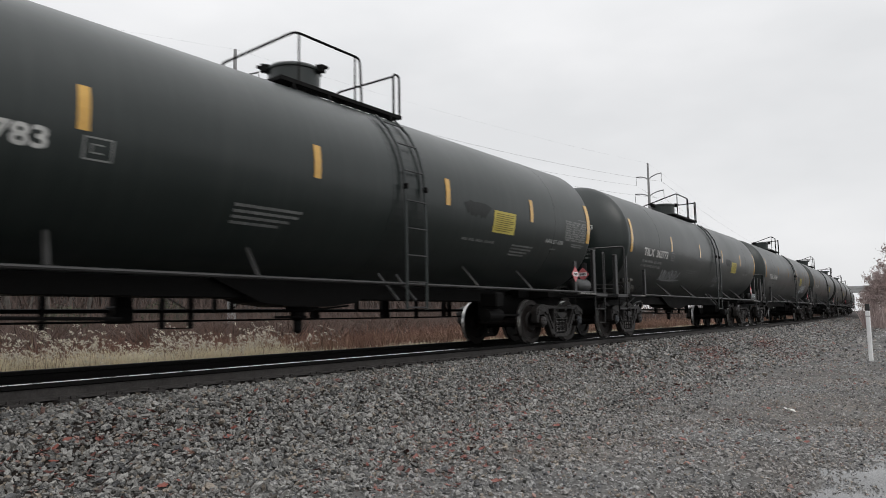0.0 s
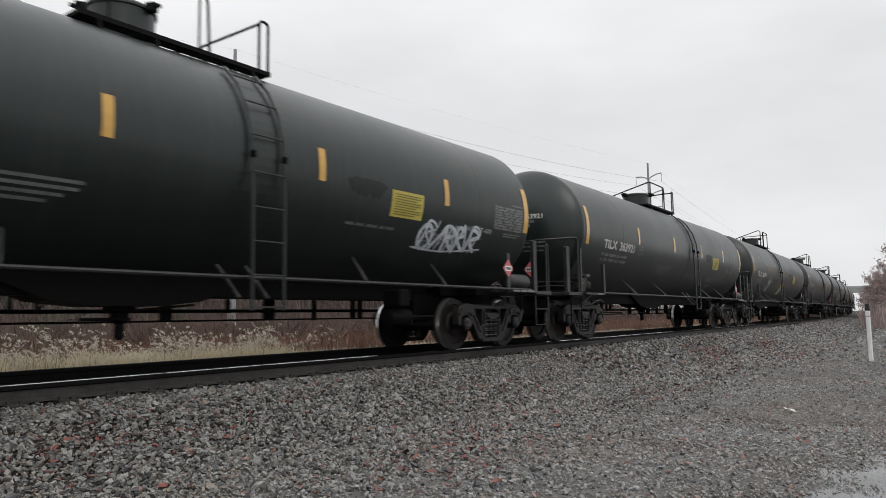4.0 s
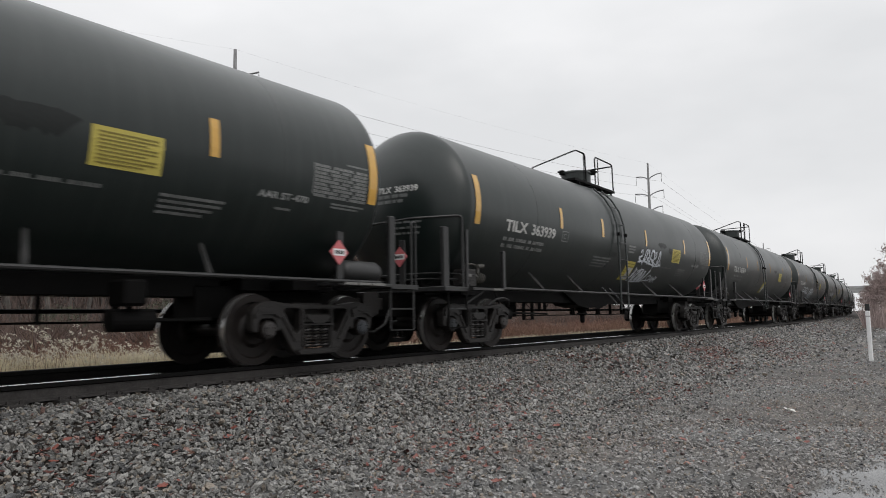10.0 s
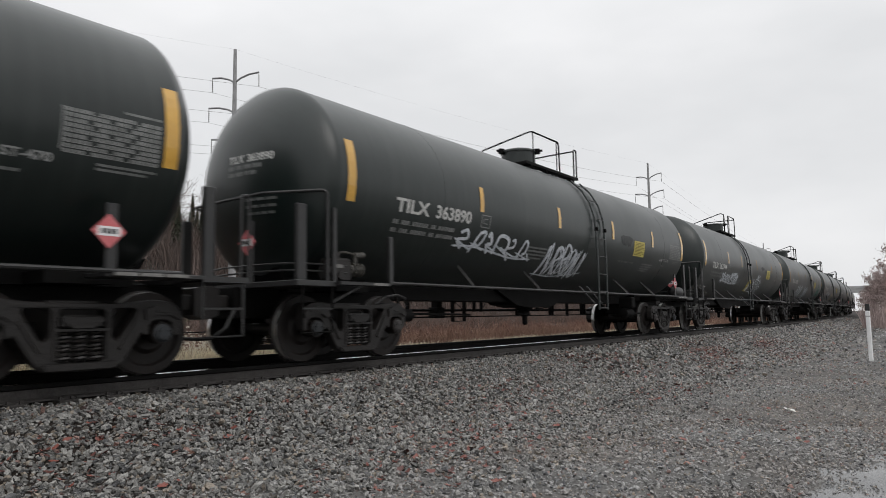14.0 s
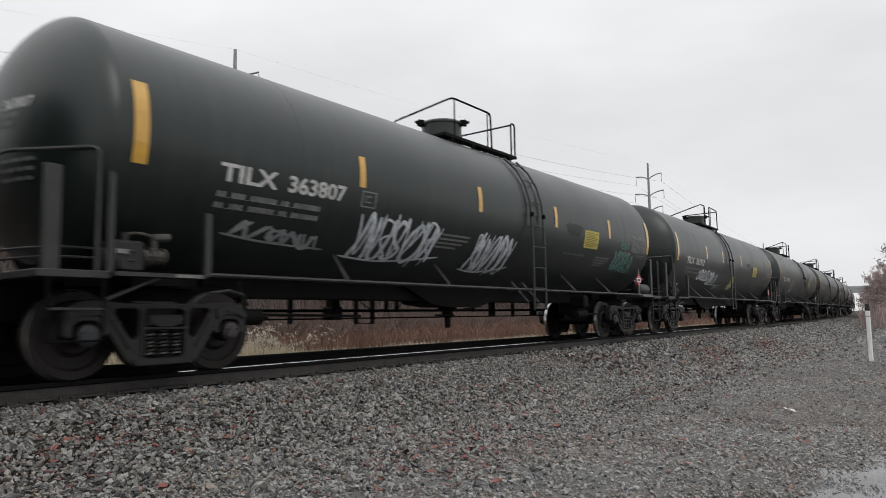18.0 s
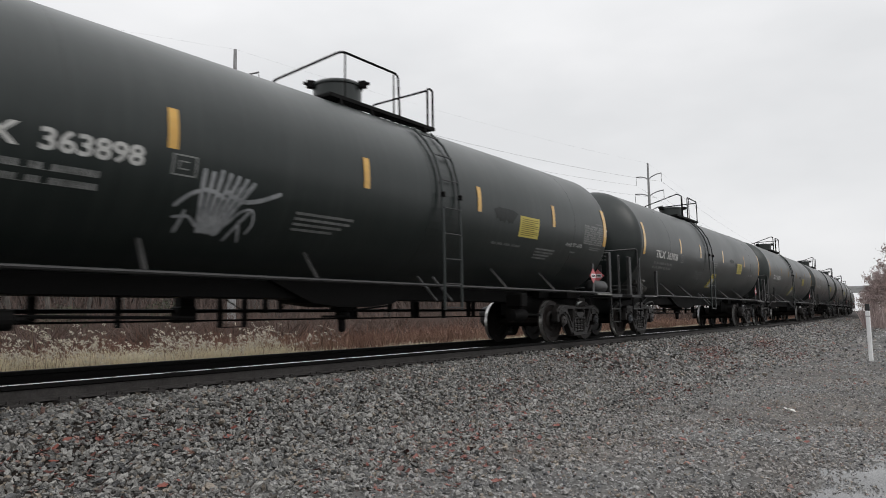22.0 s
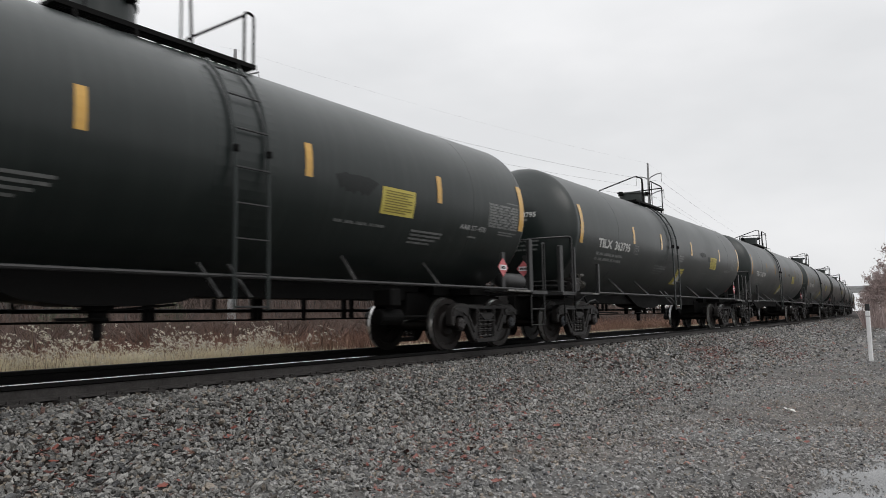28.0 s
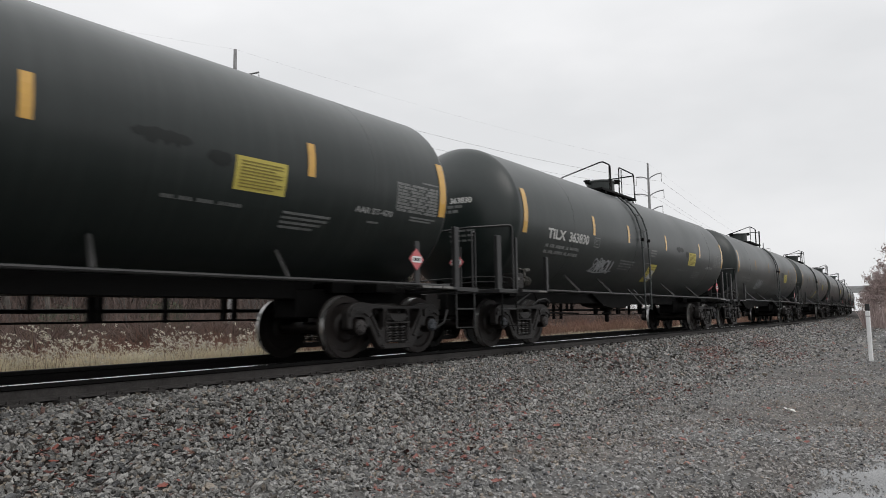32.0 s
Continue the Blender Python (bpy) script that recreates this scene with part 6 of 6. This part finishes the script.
def conifer(height, seed):
    r = np.random.default_rng(seed)
    ob = empty("conifer")
    part("trunk", rod(bmesh.new(), (0, 0, 0), (0, 0, height * 0.95), height * 0.018, 6, 0.02), M_BARK, ob)
    vs = []
    for k in range(520):
        t = r.random() ** 0.8
        z = height * (0.12 + 0.88 * t)
        reach = height * 0.19 * (1 - t) ** 0.85 * r.uniform(0.55, 1.1) + 0.12
        a = r.uniform(0, 6.28)
        d, u = np.array([math.cos(a), math.sin(a), -0.35]), np.array([-math.sin(a), math.cos(a), 0])
        c = np.array([0, 0, z])
        w = 0.16 * reach + 0.10
        vs.append([c + d * reach, c + d * reach * 0.45 + u * w, c + d * reach * 0.1 + np.array([0, 0, 0.1])])
        vs.append([c + d * reach, c + d * reach * 0.1 + np.array([0, 0, 0.1]), c + d * reach * 0.45 - u * w])
    v = np.array(vs).reshape(-1, 3)
    part("crown", fast_mesh("crown", v, np.arange(len(v)).reshape(-1, 3), M_GREEN), None, ob, "dark green drooping boughs")
    return tagged(ob, "dark green conifer on the far hillside", "conifer", "conifers on the hillside")


rng = np.random.default_rng(81)
con = [conifer(13, 1), conifer(10, 2)]
for k in range(46):
    az, dist = (rng.uniform(34, 74), rng.uniform(128, 178)) if k % 2 else (rng.uniform(54, 64), rng.uniform(140, 172))
    x, y = dist * math.cos(radians(az)), dist * math.sin(radians(az))
    ob = con[k] if k < 2 else copy_thing(con[k % 2], Matrix.Identity(4))
    stand(ob, x, y, k, rng.uniform(0.7, 1.25) if k % 2 else rng.uniform(0.45, 0.75))


# ---- power line ----
POLES = [Vector((-35.7, 89.5, 0)), Vector((44.2, 60.6, 0)), Vector((123.2, 44.4, 0)), Vector((300, 62, 0))]
ARMS = [Vector((0.335, -0.942, 0)), Vector((0.335, -0.942, 0)), Vector((-0.19, -0.982, 0)), Vector((-0.19, -0.982, 0))]
LEVELS = [(26.0, 22.7, 19.2), (26.0, 22.7, 19.2), (25.3, 22.1, 19.2), (25.3, 22.1, 19.2)]
TOPS = (29.7, 29.7, 28.4, 28.4)
REACH = ((2.95, 2.8), (3.35, 3.2), (2.95, 2.8))


def power_pole(k):
    foot = POLES[k]
    ob = empty("power_pole", Matrix.Translation((foot.x, foot.y, float(ground_z(np.array(foot.x), np.array(foot.y))))))
    z = ob.matrix_basis.translation.z
    part("shaft", rod(bmesh.new(), (0, 0, -0.3), (0, 0, TOPS[k] - z), 0.46, 12, 0.17), M_GALV, ob, "tapered steel shaft")
    for lv, (rn, rf) in zip(LEVELS[k], REACH):
        for sd, reach in ((1, rn), (-1, rf)):
            tip = ARMS[k] * sd * reach * (1.0 if k < 2 else 0.9)
            pts = [Vector((0, 0, lv - z)), tip * 0.25 + Vector((0, 0, lv - z + 0.42)), tip * 0.6 + Vector((0, 0, lv - z + 0.72)), tip + Vector((0, 0, lv - z + 0.80))]
            arm = part("arm", tube(bmesh.new(), pts, 0.10, 8), M_GALV, ob, "upswept steel arm")
            bm = bmesh.new()
            for i in range(6):
                zz = lv - z + 0.55 - i * 0.22
                turned(bm, [(zz, 0.03), (zz - 0.04, 0.085), (zz - 0.08, 0.085), (zz - 0.10, 0.03)], "z", 10, tip)
            rod(bm, tip + Vector((0, 0, lv - z + 0.80)), tip + Vector((0, 0, lv - z - 0.75)), 0.025, 6)
            part("insulator", bm, M_INSUL, arm, "string of grey insulator discs")
    return tagged(ob, "tall grey steel power pole with six upswept arms", "power pole", "power poles")


for k in (1, 2, 3):
    power_pole(k)


def wire(a, b, sag, name):
    pts = []
    for i in range(25):
        t = i / 24
        pts.append(a.lerp(b, t) - Vector((0, 0, 4 * sag * t * (1 - t))))
    tagged(part(name, tube(bmesh.new(), pts, 0.014 if name == "power_cable" else 0.004, 5), M_WIRE), "thin grey overhead cable", "cable", "overhead cables")


for k in range(3):
    a, b = POLES[k], POLES[k + 1]
    for lv in range(3):
        for sd in (0, 1):
            ends = [POLES[j] + ARMS[j] * (1, -1)[sd] * REACH[lv][sd] * (1.0 if j < 2 else 0.9) + Vector((0, 0, LEVELS[j][lv] - 0.78)) for j in (k, k + 1)]
            wire(ends[0], ends[1], 1.1, "power_cable")
    wire(a + Vector((0, 0, TOPS[k])), b + Vector((0, 0, TOPS[k + 1])), 0.8, "ground_cable")

# ---- far road bridge over the line ----
bridge = tagged(empty("overpass", Matrix.Translation((222, 27.5, 0))), "far pale concrete road bridge over the track", "bridge")
part("deck", box(bmesh.new(), -5, 5, -22, 26, 5.6, 6.5, 0.05), M_CONC, bridge)
part("parapet", box(bmesh.new(), -5.1, -4.8, -22, 26, 6.5, 7.2), M_CONC, bridge)
for y in (-9.0, 12.0):
    part("pier", box(bmesh.new(), -3, 3, y - 0.5, y + 0.5, -1.2, 5.6, 0.05), M_CONC, bridge)


# ---- what moves ----
ALONG = ((0, 127.08), (1, 117.23), (2, 107.37), (3, 97.55), (6, 67.98), (7, 58.11), (8, 48.18), (9, 38.15), (10, 28.24), (11, 18.30), (12, 8.39), (13, -1.57), (14, -11.55), (17, -41.285),
         (18, -51.25), (19, -61.16), (20, -71.03), (21, -80.89), (22, -90.81), (23, -100.48), (24, -110.315), (25, -120.19), (28, -149.725), (29, -159.515), (30, -169.3), (31, -179.13), (32, -188.885))


def along(t):
    """How far along the track the marked car's datum stands at t seconds."""
    return float(np.interp(t, [a[0] for a in ALONG], [a[1] for a in ALONG]))


def motions():
    for i, car in CARS.items():
        walk(car, [(t, track_pose(along(t) + 8.03 + i * CAR)) for t, _ in ALONG])
    turns = {}
    for sets in (p[1] for p in protos.values()):
        for w, sx in sets:
            if sx not in turns:
                walk(w, [(f / FPS, pose(sx * AXLE, 0, WHEEL_R + RAIL_Z) @ Matrix.Rotation((along(f / FPS) - along(0)) / WHEEL_R, 4, "Y")) for f in range(0, 32 * FPS + 1)])
                turns[sx] = w.animation_data.action
    for car in CARS.values():
        for w in car.children_recursive:
            if w.name.startswith("wheelset"):
                act = turns[1 if w.matrix_basis.translation.x > 0 else -1]
                keys = w.animation_data_create()
                w.rotation_mode = "QUATERNION"
                keys.action = act
                keys.action_slot = act.slots[0]


motions()
